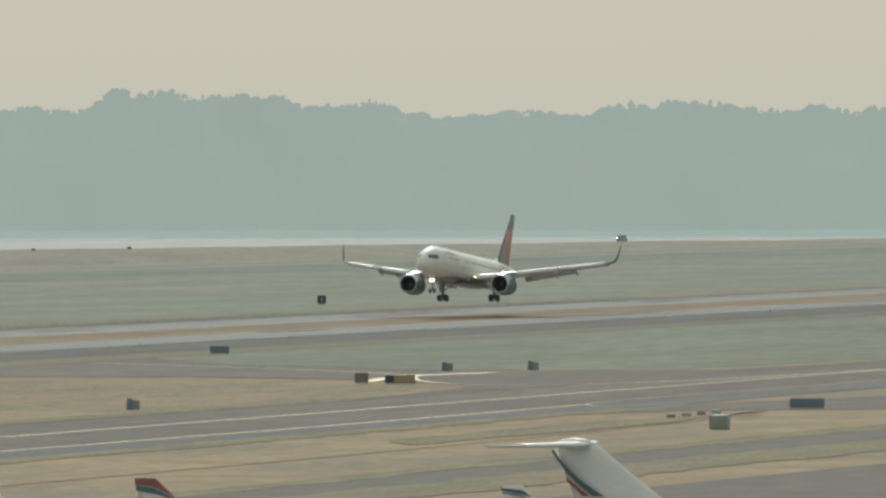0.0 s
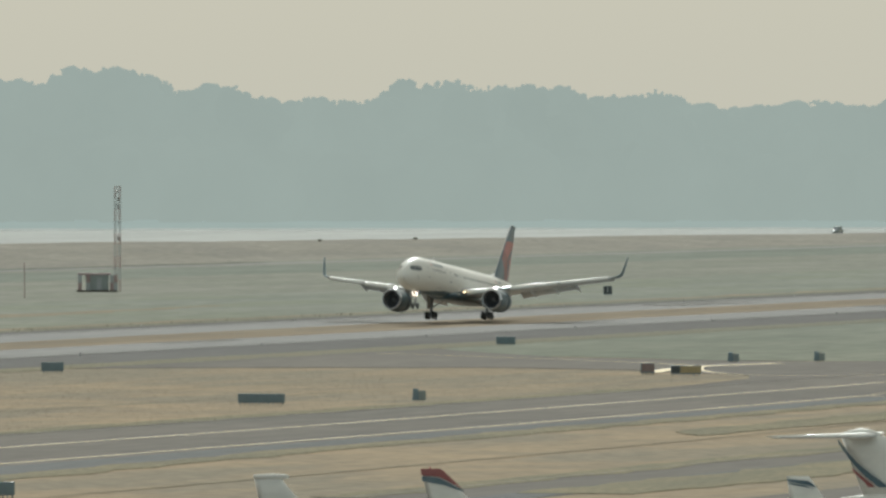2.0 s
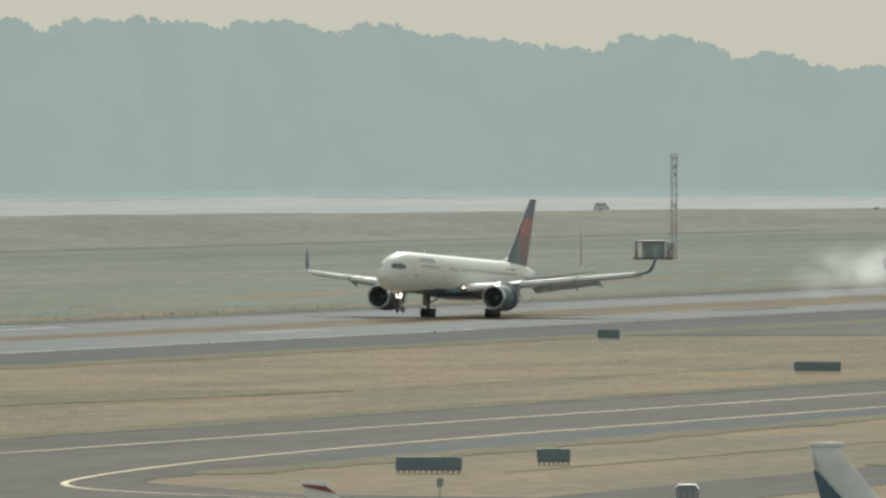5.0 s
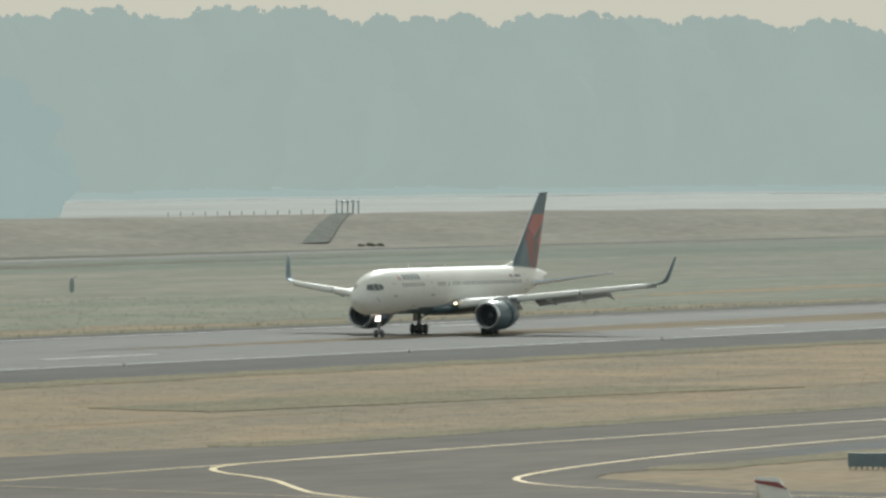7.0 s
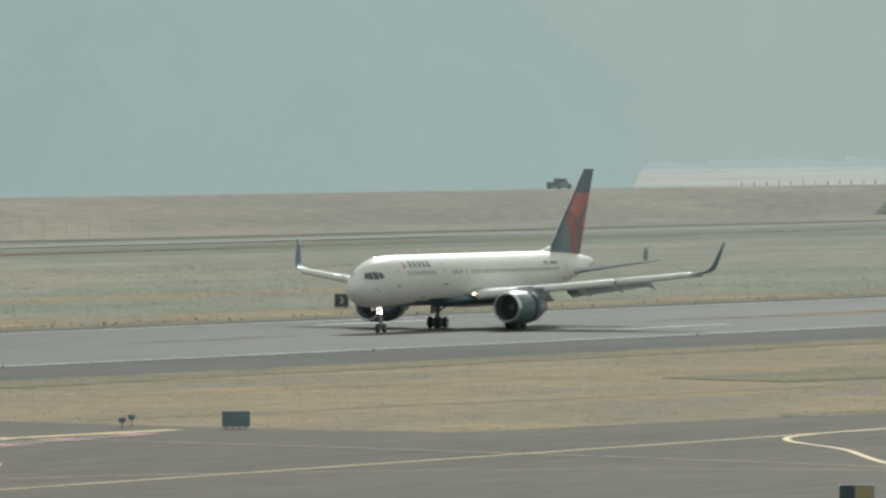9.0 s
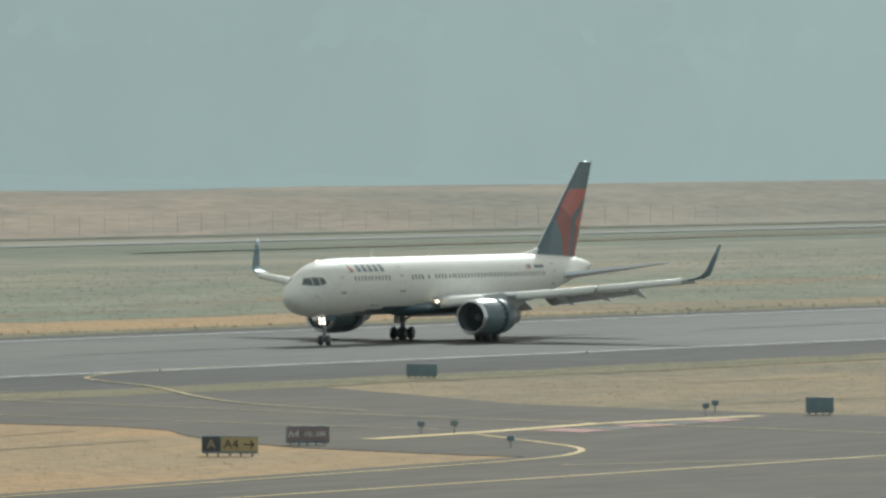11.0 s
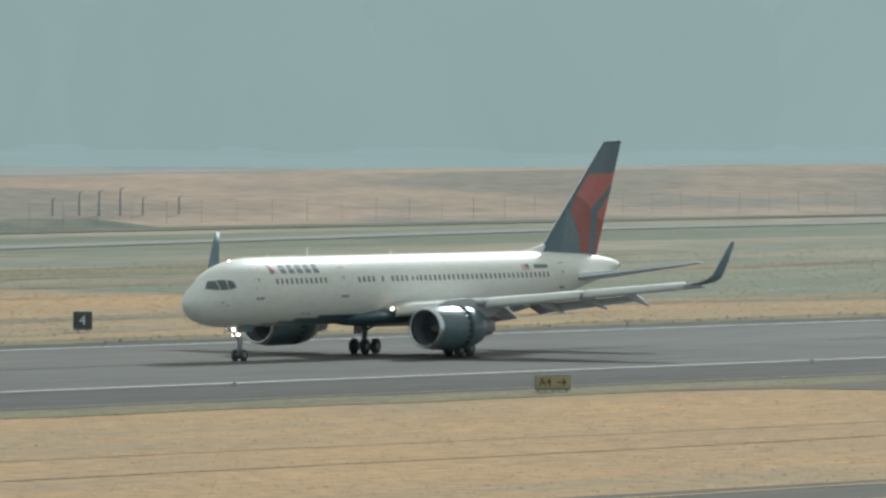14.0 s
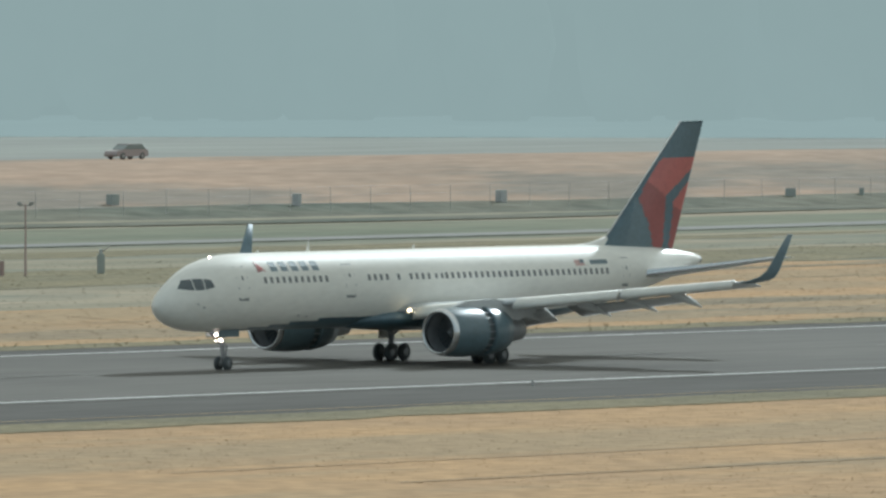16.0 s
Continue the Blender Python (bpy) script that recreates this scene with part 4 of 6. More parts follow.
def build_fin(plane):
    zb, zt = 5.55, 13.42
    corners = ((140, 590), (440, 625), (485, 62), (587, 60))      # emblem drawing space: base front, base rear, tip front, tip rear
    zones = (((400, 208), (552, 208), (538, 255), (420, 362), (345, 290), 2), ((345, 290), (420, 362), (400, 640), (375, 640), (345, 470), (310, 362), 3),
             ((532, 298), (500, 440), (452, 408), (448, 392), 2), ((452, 408), (500, 432), (444, 640), (424, 640), 3), ((300, 350), (345, 470), (375, 640), (240, 640), (235, 620), 1))

    def inside(p, poly):
        x, y, hit = p[0], p[1], False
        for i in range(len(poly)):
            (x1, y1), (x2, y2) = poly[i], poly[i - 1]
            if (y1 > y) != (y2 > y) and x < (x2 - x1) * (y - y1) / (y2 - y1) + x1:
                hit = not hit
        return hit
    NU, NV = 34, 60
    verts, faces, fm = [], [], []
    for s in (1, -1):
        for j in range(NV + 1):
            v = j / NV
            le, te, z = 37.3 + (45.3 - 37.3) * v, 44.35 + (47.3 - 44.35) * v, zb + (zt - zb) * v
            for i in range(NU + 1):
                u = i / NU
                c = te - le
                half = 0.10 * c * (1.48 * math.sqrt(u) - 0.63 * u - 1.76 * u * u + 1.42 * u ** 3 - 0.51 * u ** 4)
                verts.append(pt(le + u * c, s * half, z + 0.04 * u))
        o = 0 if s > 0 else (NU + 1) * (NV + 1)
        for j in range(NV):
            for i in range(NU):
                q = (o + j * (NU + 1) + i, o + j * (NU + 1) + i + 1, o + (j + 1) * (NU + 1) + i + 1, o + (j + 1) * (NU + 1) + i)
                faces.append(q[::-1] if s > 0 else q)
                u, v = (i + 0.5) / NU, (j + 0.5) / NV
                x = (corners[0][0] * (1 - u) + corners[1][0] * u) * (1 - v) + (corners[2][0] * (1 - u) + corners[3][0] * u) * v
                y = (corners[0][1] * (1 - u) + corners[1][1] * u) * (1 - v) + (corners[2][1] * (1 - u) + corners[3][1] * u) * v
                k = 0
                for zn in zones:
                    if inside((x, y), zn[:-1]):
                        k = zn[-1]
                        break
                fm.append(k)
    o = (NU + 1) * (NV + 1)
    top = NV * (NU + 1)
    for i in range(NU):
        faces.append((top + i, top + i + 1, o + top + i + 1, o + top + i))
        fm.append(0)
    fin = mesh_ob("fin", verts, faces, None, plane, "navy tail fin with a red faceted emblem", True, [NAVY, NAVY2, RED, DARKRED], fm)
    rings = []
    for a, w, h in ((34.4, 0.02, 6.38), (35.6, 0.08, 6.43), (36.6, 0.13, 6.50), (37.4, 0.16, 6.60), (38.0, 0.17, 6.74), (38.5, 0.17, 6.86), (39.4, 0.12, 6.0)):
        rings.append([pt(a, -w, 5.6), pt(a, -w * 0.5, h), pt(a, w * 0.5, h), pt(a, w, 5.6)])
    v, f = loft(rings)
    mesh_ob("dorsal_fillet", v, f, WHITE, fin, "white dorsal fillet", True)
    v, f = loft([[pt(37.25 + (45.25 - 37.25) * t, w, zb + (zt - zb) * t + d) for w, d in ((-0.05, 0.0), (0, 0.10), (0.05, 0.0))] for t in (0.1, 0.5, 1.0)], caps=False)
    mesh_ob("leading_edge", v, f, BARE, fin, "bright metal leading edge", True)
    return fin


def build_stab(plane, side):
    secs = [(0.5, 40.1, 5.1, 4.6, 0.10), (3.5, 42.0, 3.7, 5.05, 0.09), (7.55, 44.5, 1.75, 5.68, 0.085)]
    v, f = loft([airfoil(le, c, side * y, z, t) for y, le, c, z, t in secs])
    st = mesh_ob("tailplane", v, f, WING, plane, "grey horizontal tailplane", True)
    v, f = loft([[pt(le - 0.03, side * y, z - 0.02), pt(le + 0.06, side * y, z + c * t * 0.5), pt(le + 0.06, side * y, z - c * t * 0.35)] for y, le, c, z, t in secs])
    mesh_ob("leading_edge", v, f, BARE, st, "bright metal leading edge")


def wheel(parent, x, y, z, r, w):
    prof = [(0.0, 0.45), (0.12, 0.5), (0.2, 0.85), (0.38, 0.98), (0.5, 1.0), (0.62, 0.98), (0.8, 0.85), (0.88, 0.5), (1.0, 0.45)]
    rings = [[(x + r * k * math.sin(t), y + (u - 0.5) * w, z + r * k * math.cos(t)) for t in np.linspace(0, 2 * math.pi, 26, endpoint=False)] for u, k in prof]
    v, f = loft(rings, caps=False)
    wh = mesh_ob("wheel", v, f, TYRE, parent, "black rubber tyre", True)
    v, f = loft([[(x + r * 0.52 * k * math.sin(t), y + u * w, z + r * 0.52 * k * math.cos(t)) for t in np.linspace(0, 2 * math.pi, 18, endpoint=False)] for u, k in ((-0.42, 0.05), (-0.44, 0.5), (-0.38, 1), (0.38, 1), (0.44, 0.5), (0.42, 0.05))])
    mesh_ob("rim", v, f, STEEL, wh, "grey metal rim", True)


def build_gear(plane):
    g = part("nose_gear", rod(pt(5.75, 0, 0.5), pt(5.6, 0, 2.6), 0.11, 0.15), STEEL, plane, "steel nose gear leg")
    part("drag_brace", rod(pt(5.7, 0, 1.35), pt(4.3, 0, 2.4), 0.06), STEEL, g)
    part("torque_link", rod(pt(5.95, 0, 0.75), pt(6.05, 0, 1.4), 0.05), STEEL, g)
    part("axle", rod(pt(5.75, -0.36, 0.4), pt(5.75, 0.36, 0.4), 0.07), STEEL, g)
    for s in (-1, 1):
        wheel(g, GEAR_A - 5.75, s * 0.31, 0.4, 0.4, 0.30)
        bm = box(*sorted((GEAR_A - 6.5, GEAR_A - 4.9)), s * 0.5 - 0.02, s * 0.5 + 0.02, 1.85, 2.3, 0.01)
        part("gear_door", bm, NAVY2, g, "blue-grey nose gear door")
    for y, z in ((-0.22, 1.98), (0.22, 1.98), (-0.16, 1.68), (0.16, 1.68)):
        part("landing_light", rod(pt(5.5, y, z), pt(5.36, y, z), 0.06, 0.075, 14), LAMP, g, "glowing landing light")
    for s in (-1, 1):
        leg = part("main_gear", rod(pt(24.0, s * 3.66, 0.6), pt(23.9, s * 3.5, 3.0), 0.17, 0.2), STEEL, plane, "steel main gear leg")
        part("side_brace", rod(pt(23.95, s * 3.55, 1.5), pt(23.9, s * 1.6, 2.5), 0.08), STEEL, leg)
        part("drag_brace", rod(pt(24.0, s * 3.6, 1.3), pt(22.6, s * 3.4, 2.8), 0.07), STEEL, leg)
        part("bogie_beam", rod(pt(23.4, s * 3.66, 0.53), pt(24.7, s * 3.66, 0.53), 0.13), STEEL, leg)
        bm = bmesh.new()
        add_box(bm, GEAR_A - 24.6, GEAR_A - 23.3, s * 3.98 - 0.025, s * 3.98 + 0.025, 1.3, 2.75, 0.01)
        part("gear_door", bm, WHITE, leg, "white main gear door")
        for a in (23.47, 24.62):
            part("axle", rod(pt(a, s * 3.66 - 0.5, 0.52), pt(a, s * 3.66 + 0.5, 0.52), 0.08), STEEL, leg)
            for q in (-0.43, 0.43):
                wheel(leg, GEAR_A - a, s * 3.66 + q, 0.52, 0.52, 0.38)


def build_details(plane, fuselage):
    for side in (1, -1):
        # cockpit panes
        for cs in (((1.28, 4.58), (2.10, 4.50), (2.16, 5.10), (1.78, 5.04)), ((2.16, 4.50), (2.70, 4.52), (2.76, 5.12), (2.22, 5.11)), ((2.77, 4.53), (3.36, 4.66), (3.22, 5.06), (2.83, 5.11))):
            shear_panel("cockpit_window", cs, side, GLASS, fuselage, 0.02, "dark cockpit glass")
        groups = [(7.25, 11), (15.9, 4), (18.4, 1), (19.45, 4), (22.5, 29)]
        for a0, n in groups:
            for k in range(n):
                a = a0 + k * 0.508
                side_panel("cabin_window", a - 0.115, a + 0.115, 4.80, 5.14, side, CABIN_GLASS, fuselage, 0.008, 1, 2)
        for a in (21.6, 22.1):
            side_panel("exit_window", a - 0.10, a + 0.10, 4.82, 5.1, side, CABIN_GLASS, fuselage, 0.008, 1, 2)
        for a, w, z0, z1 in ((5.45, 0.42, 3.98, 5.75), (14.3, 0.42, 3.98, 5.75), (38.6, 0.36, 4.15, 5.7)):
            for b0, b1, y0, y1 in ((a - w, a - w + 0.05, z0, z1), (a + w - 0.05, a + w, z0, z1), (a - w, a + w, z1 - 0.05, z1), (a - w, a + w, z0, z0 + 0.05)):
                side_panel("door_seam", b0, b1, y0, y1, side, STEEL, fuselage, 0.006, 1, 3)
            side_panel("door_window", a - 0.06, a + 0.06, 5.0, 5.22, side, CABIN_GLASS, fuselage, 0.01, 1, 2)
            side_panel("door_sill", a - w * 0.9, a + w * 0.9, z0 - 0.09, z0 - 0.02, side, DARKHOLE, fuselage, 0.02, 1, 1)
        # maker-less livery: a red two-tone triangle and five dark bars in place of the name
        shear_panel("emblem", ((6.80, 5.40), (7.22, 5.46), (6.92, 6.02), (6.86, 6.02)), side, DARKRED, fuselage, 0.016, "dark red emblem half")
        shear_panel("emblem", ((7.06, 5.62), (7.58, 5.40), (6.93, 6.0)), side, RED, fuselage, 0.018, "red emblem half")
        for k in range(5):
            a = 7.95 + k * 0.86
            side_panel("name_bar", a, a + 0.56, 5.44, 5.95, side, NAVY2, fuselage, 0.014, 1, 2, "dark blue bar in place of lettering")
        for k in range(5):
            side_panel("flag_stripe", 33.9, 34.75, 5.32 + k * 0.07, 5.355 + k * 0.07, side, RED, fuselage, 0.014, 1, 1)
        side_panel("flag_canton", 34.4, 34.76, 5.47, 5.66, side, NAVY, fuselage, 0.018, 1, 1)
        side_panel("registration_bar", 35.3, 36.9, 5.38, 5.62, side, NAVY2, fuselage, 0.014, 2, 1, "blue bar in place of the registration")
        part("wing_root_light", rod(pt(18.75, side * 2.35, 3.1), pt(18.6, side * 2.35, 3.08), 0.10, 0.11, 12), WARM_LAMP, fuselage, "warm glowing wing-root light")
        for a, z in ((2.2, 3.75), (2.6, 3.55), (10.3, 2.95), (11.0, 2.9)):
            part("probe", rod(pt(a, side * skin(a, z, -0.02), z), pt(a - 0.05, side * (skin(a, z) + 0.12), z), 0.035, seg=6), STEEL, fuselage)
    for a, h in ((12.6, 0.55), (21.5, 0.22), (8.4, 0.12)):
        v, f = loft([[pt(a, -0.03, 6.38), pt(a + 0.3, 0, 6.38), pt(a, 0.03, 6.38)], [pt(a + 0.18, -0.01, 6.44 + h), pt(a + 0.28, 0, 6.44 + h), pt(a + 0.18, 0.01, 6.44 + h)]])
        mesh_ob("antenna", v, f, WHITE, fuselage, "white blade antenna")
    part("beacon", rod(pt(4.6, 0, 6.14), pt(4.6, 0, 6.3), 0.07, 0.04), LAMP, fuselage, "bright roof beacon")
    v, f = loft([ring_of(a, 0, 5.41, r, 16) for a, r in ((46.7, 0.24), (46.98, 0.2), (46.98, 0.12), (46.8, 0.1))], caps=False)
    mesh_ob("apu_exhaust", v, f, STEEL, fuselage, "", True)


def build_airliner():
    plane = empty("airliner")
    fuselage = build_fuselage(plane)
    for side in (1, -1):
        build_wing(plane, side)
        build_engine(plane, side)
        build_stab(plane, side)
    build_fin(plane)
    build_gear(plane)
    build_details(plane, fuselage)
    return tagged(plane, "white twin-engine airliner with navy tail landing on runway", "airliner")


airliner = build_airliner()


# ---- signs on the airfield ----
def build_sign(x, y, length, height, faces, label, yaw=0.0, legs=4, tilt=0.0):
    """A boxed sign on short legs, facing the camera side (-y before turning). faces: (from, to, material, words, ink)."""
    ob = empty("airfield_sign")
    ob.matrix_basis = pose(x, y, 0, 0, 0, yaw)
    part("housing", box(-length / 2, length / 2, -0.14, 0.14, 0.16, 0.22 + height, 0.03), SIGN_BACK, ob, "dark painted sign housing")
    for k in range(legs):
        px = -length / 2 + length * (k + 0.5) / legs
        part("leg", rod((px, 0, 0.0), (px, 0, 0.24), 0.045, seg=8), SIGN_BACK, ob)
    for a, b, m, words, ink in faces:
        part("sign_face", box(-length / 2 + a * length + 0.03, -length / 2 + b * length - 0.03, -0.155, -0.135, 0.27, 0.17 + height, 0.004), m, ob)
        if words:
            arrow = words.endswith(">")
            words = words.strip(">")
            mid = -length / 2 + (a + b) / 2 * length
            wide = (b - a) * length
            size = min(height * 0.78, wide / (0.62 * len(words) + (0.9 if arrow else 0.1)))
            text_part("lettering", words, size, pose(mid - (0.22 * wide if arrow else 0), -0.165, 0.2 + height / 2, 90, 0, 0), ink, ob, "sign lettering")
            if arrow:
                bm = bmesh.new()
                x0, zc = mid + 0.12 * wide, 0.2 + height / 2
                for p in ([(0, -0.035), (0.42, -0.035), (0.42, 0.035), (0, 0.035)], [(0.30, 0.17), (0.36, 0.2), (0.52, 0.0), (0.42, 0.0)], [(0.30, -0.17), (0.42, 0.0), (0.52, 0.0), (0.36, -0.2)]):
                    bm.faces.new([bm.verts.new((x0 + px * height / 0.8, -0.163, zc + pz * height / 0.8)) for px, pz in p])
                part("arrow", bm, ink, ob, "black arrow")
    return tagged(ob, label, "sign", group="airfield signs")


def facing(x, y):
    """Turn that shows a sign's face square to the tower side."""
    return -math.degrees(math.atan2(x, y))


def sign_at(x, y, length, height, faces, label, turn=0.0, legs=4):
    return build_sign(x, y, length, height, faces, label, facing(x, y) + turn, legs)


BLANK = [(0, 1, SIGN_BACK, "", None)]
sign_at(471.5, 275.5, 2.95, 0.86, [(0, 0.34, SIGN_K, "A", SIGN_Y), (0.34, 1, SIGN_Y, "A4>", INK)], "black and yellow taxiway sign on dry grass", 0, 5)
sign_at(487.5, 280.0, 2.4, 0.86, [(0, 0.3, SIGN_R, "A4", SIGN_TXT), (0.3, 1, SIGN_R, "10L-28R", SIGN_TXT)], "red runway holding sign beside exit taxiway", 18, 5)
sign_at(485.0, 337.3, 2.05, 0.80, [(0, 1, SIGN_Y, "A4>", INK)], "yellow exit sign at the runway edge", 10, 5)
sign_at(601.5, 336.8, 2.05, 0.75, BLANK, "dark back of a runway exit sign", 5, 5)
sign_at(550.0, 281.0, 1.65, 0.86, BLANK, "dark back of a holding position sign", 12, 4)
sign_at(567.5, 210.8, 3.85, 0.74, BLANK, "long dark back of a taxiway sign", 0, 12)
sign_at(584.5, 209.2, 2.0, 0.74, BLANK, "dark back of a short taxiway sign", 0, 7)
sign_at(816.5, 269.2, 3.85, 0.70, BLANK, "long dark taxiway sign seen from behind", 0, 10)
sign_at(937.5, 330.0, 2.1, 0.78, BLANK, "olive back of a runway sign", 0, 5)
sign_at(1091, 331.6, 2.1, 0.72, BLANK, "dark back of a runway exit sign", 0, 5)
sign_at(848, 206.5, 2.9, 0.72, BLANK, "dark back of a taxiway sign", 0, 8)
sign_at(938, 267.5, 2.85, 0.72, [(0, 0.3, SIGN_K, "", None), (0.3, 1, SIGN_Y, "", None)], "black and yellow taxiway sign at the exit", 0, 6)
sign_at(942, 272.4, 1.3, 0.85, [(0, 1, SIGN_R, "", None)], "dull red holding sign at the exit", 15, 4)
sign_at(462.5, 202.6, 1.7, 0.80, [(0, 0.45, SIGN_K, "", None), (0.45, 1, SIGN_Y, "", None)], "small black and yellow taxiway sign", 0, 4)
for x, y, word in ((563, 430.4, "4"), (863, 430, "3"), (1174, 434.3, "2"), (1507, 442, "1")):
    sign_at(x, y, 1.3, 1.2, [(0, 1, SIGN_K, word, SIGN_TXT)], "black distance marker with a white number", 0, 2)


# ---- lattice mast with its equipment cabin ----
def build_mast():
    mast = empty("lattice_mast")
    mast.matrix_basis = pose(1542, 532, 0)
    H, w = 16.4, 0.38
    for k in range(9):
        z0, z1 = H * k / 9, H * (k + 1) / 9
        m = MAST_RED if k % 2 == 0 else MAST_WHITE
        bm = bmesh.new()
        for sx, sy in ((-1, -1), (1, -1), (1, 1), (-1, 1)):
            add_rod(bm, (sx * w, sy * w, z0), (sx * w, sy * w, z1), 0.05, seg=6)
        for (ax, ay), (bx, by) in (((-1, -1), (1, -1)), ((1, -1), (1, 1)), ((1, 1), (-1, 1)), ((-1, 1), (-1, -1))):
            add_rod(bm, (ax * w, ay * w, z0), (bx * w, by * w, z1), 0.022, seg=5)
            add_rod(bm, (ax * w, ay * w, z1), (bx * w, by * w, z1), 0.03, seg=5)
        part("mast_section", bm, m, mast, "red mast section" if k % 2 == 0 else "white mast section")
    for z, x in ((14.4, 0.6), (13.2, 0.55), (8.2, 0.55)):
        part("antenna_panel", box(x - 0.15, x + 0.15, -0.15, 0.15, z - 0.3, z + 0.3, 0.03), GALV, mast, "grey panel antenna")
    part("mast_arm", rod((-0.6, 0, 15.6), (0.9, 0, 15.6), 0.04), GALV, mast)
    tagged(mast, "red and white lattice mast beside equipment cabin", "mast")
    cab = empty("equipment_cabin")
    cab.matrix_basis = pose(1538, 533.5, 0, 0, 0, -68)
    part("plinth", box(-3.6, 2.6, -1.6, 1.6, 0, 0.25, 0.03), TAXI, cab, "concrete plinth")
    part("cabin_wall", box(-2.2, 1.3, -1.2, 1.2, 0.25, 2.6, 0.04), CABIN_GREY, cab, "grey cabin wall")
    part("cabin_roof", box(-3.4, 1.6, -1.4, 1.4, 2.6, 2.9, 0.04), MAST_RED, cab, "flat haze-paled red cabin roof")
    part("cabin_door", box(-0.6, 0.2, -1.23, -1.2, 0.3, 2.2, 0.01), MAST_WHITE, cab, "pale cabin door")
    for k, x in enumerate((-3.2, -1.9, 1.75, 2.35)):
        for lower, z0, z1 in ((True, 0.25, 1.45), (False, 1.45, 2.6)):
            red = lower == (k % 2 == 0)
            part("corner_post", box(x - 0.28, x + 0.28, -1.62, -1.24, z0, z1, 0.03), MAST_RED if red else MAST_WHITE, cab, "haze-paled red panel" if red else "white panel")
    tagged(cab, "small grey equipment cabin with red and white panels", "cabin")


build_mast()


def build_pole(x, y, h, label, arm=0.0, category="pole"):
    ob = empty("field_pole")
    ob.matrix_basis = pose(x, y, 0, 0, 0, facing(x, y))
    part("pole", rod((0, 0, 0), (0, 0, h), 0.09, 0.06), MAST_RED, ob, "rusty red pole")
    if arm:
        part("crossarm", rod((-arm, 0, h * 0.98), (arm, 0, h * 0.98), 0.05), GALV, ob)
        for s in (-1, 1):
            part("lamp_head", box(s * arm - 0.18, s * arm + 0.18, -0.1, 0.1, h * 0.98, h * 0.98 + 0.25, 0.03), GALV, ob)
    return tagged(ob, label, category)


build_pole(567, 530, 5.4, "tall thin rusty red pole with crossarm", 0.45)
build_pole(1462, 519, 5.2, "thin dark pole in the far grass")
for x, y in ((559, 531), (566, 531.5)):
    p = part("marker_post", box(x - 0.16, x + 0.16, y - 0.16, y + 0.16, 0, 1.15, 0.03), MAST_RED)
    tagged(p, "short rusty red marker post in grass", "post", group="marker posts")
for x, y, s in ((577, 531.6, 1.0), (682, 504, 0.8), (1132, 523.5, 0.9)):
    ob = empty("weather_sensor")
    ob.matrix_basis = pose(x, y, 0, 0, 0, facing(x, y))
    part("sensor_box", box(-0.28 * s, 0.28 * s, -0.2, 0.2, 0, 1.5 * s, 0.04), CABIN_GREY, ob, "pale grey sensor box")
    part("sensor_head", box(-0.14, 0.14, -0.14, 0.14, 1.5 * s, 1.85 * s, 0.04), MAST_WHITE, ob)
    part("sensor_arm", rod((0, 0, 1.6 * s), (0.7 * s, 0, 2.1 * s), 0.04), GALV, ob)
    tagged(ob, "pale grey weather sensor standing in grass", "sensor", group="weather sensors")
for x, y, w, h, m in ((735.4, 676, 1.1, 1.1, CABIN_GREY), (758.5, 673, 0.55, 0.9, MAST_WHITE), (789.1, 673, 0.9, 0.9, MAST_WHITE)):
    ob = part("utility_cabinet", box(x - w / 2, x + w / 2, y - 0.4, y + 0.4, 0.3, 1.2 + h * 0.9, 0.04), m)
    tagged(ob, "pale utility cabinet at the dyke foot", "cabinet", group="utility cabinets")

# perimeter fence at the dyke foot
fence = empty("perimeter_fence")
post = part("fence_post", rod((0, 0, 0), (0, 0, 2.4), 0.025, seg=6), GALV, fence)
post.matrix_basis = pose(620, 668, 0.3)
for i in range(1, 110):
    q = post.copy()
    scene.collection.objects.link(q)
    x = 620 + i * 6.0
    q.matrix_basis = pose(x, 668 + 3.0 * noise.noise(Vector((x * 0.012, 20.0, 3.0))), 0.3)
for z in (0.9, 1.7, 2.5):
    part("fence_wire", rod((620, 668, 0.3 + z), (1274, 668, 0.3 + z), 0.006, seg=4), GALV, fence)
tagged(fence, "grey wire perimeter fence at the dyke foot", "fence")
for x, h in ((878.9, 2.1), (883.6, 2.7), (887.1, 2.8), (890.8, 3.0), (894.8, 2.0), (901.3, 2.1)):
    ob = empty("light_pole")
    ob.matrix_basis = pose(x, 676, 0.9, 0, 0, -52)
    part("pole", rod((0, 0, 0), (0, 0, h), 0.11, 0.07), STEEL, ob, "dark grey pole")
    part("bracket", rod((0, 0, h), (0.45, 0, h + 0.15), 0.04), STEEL, ob)
    tagged(ob, "dark grey pole at the perimeter fence", "pole", group="perimeter poles")

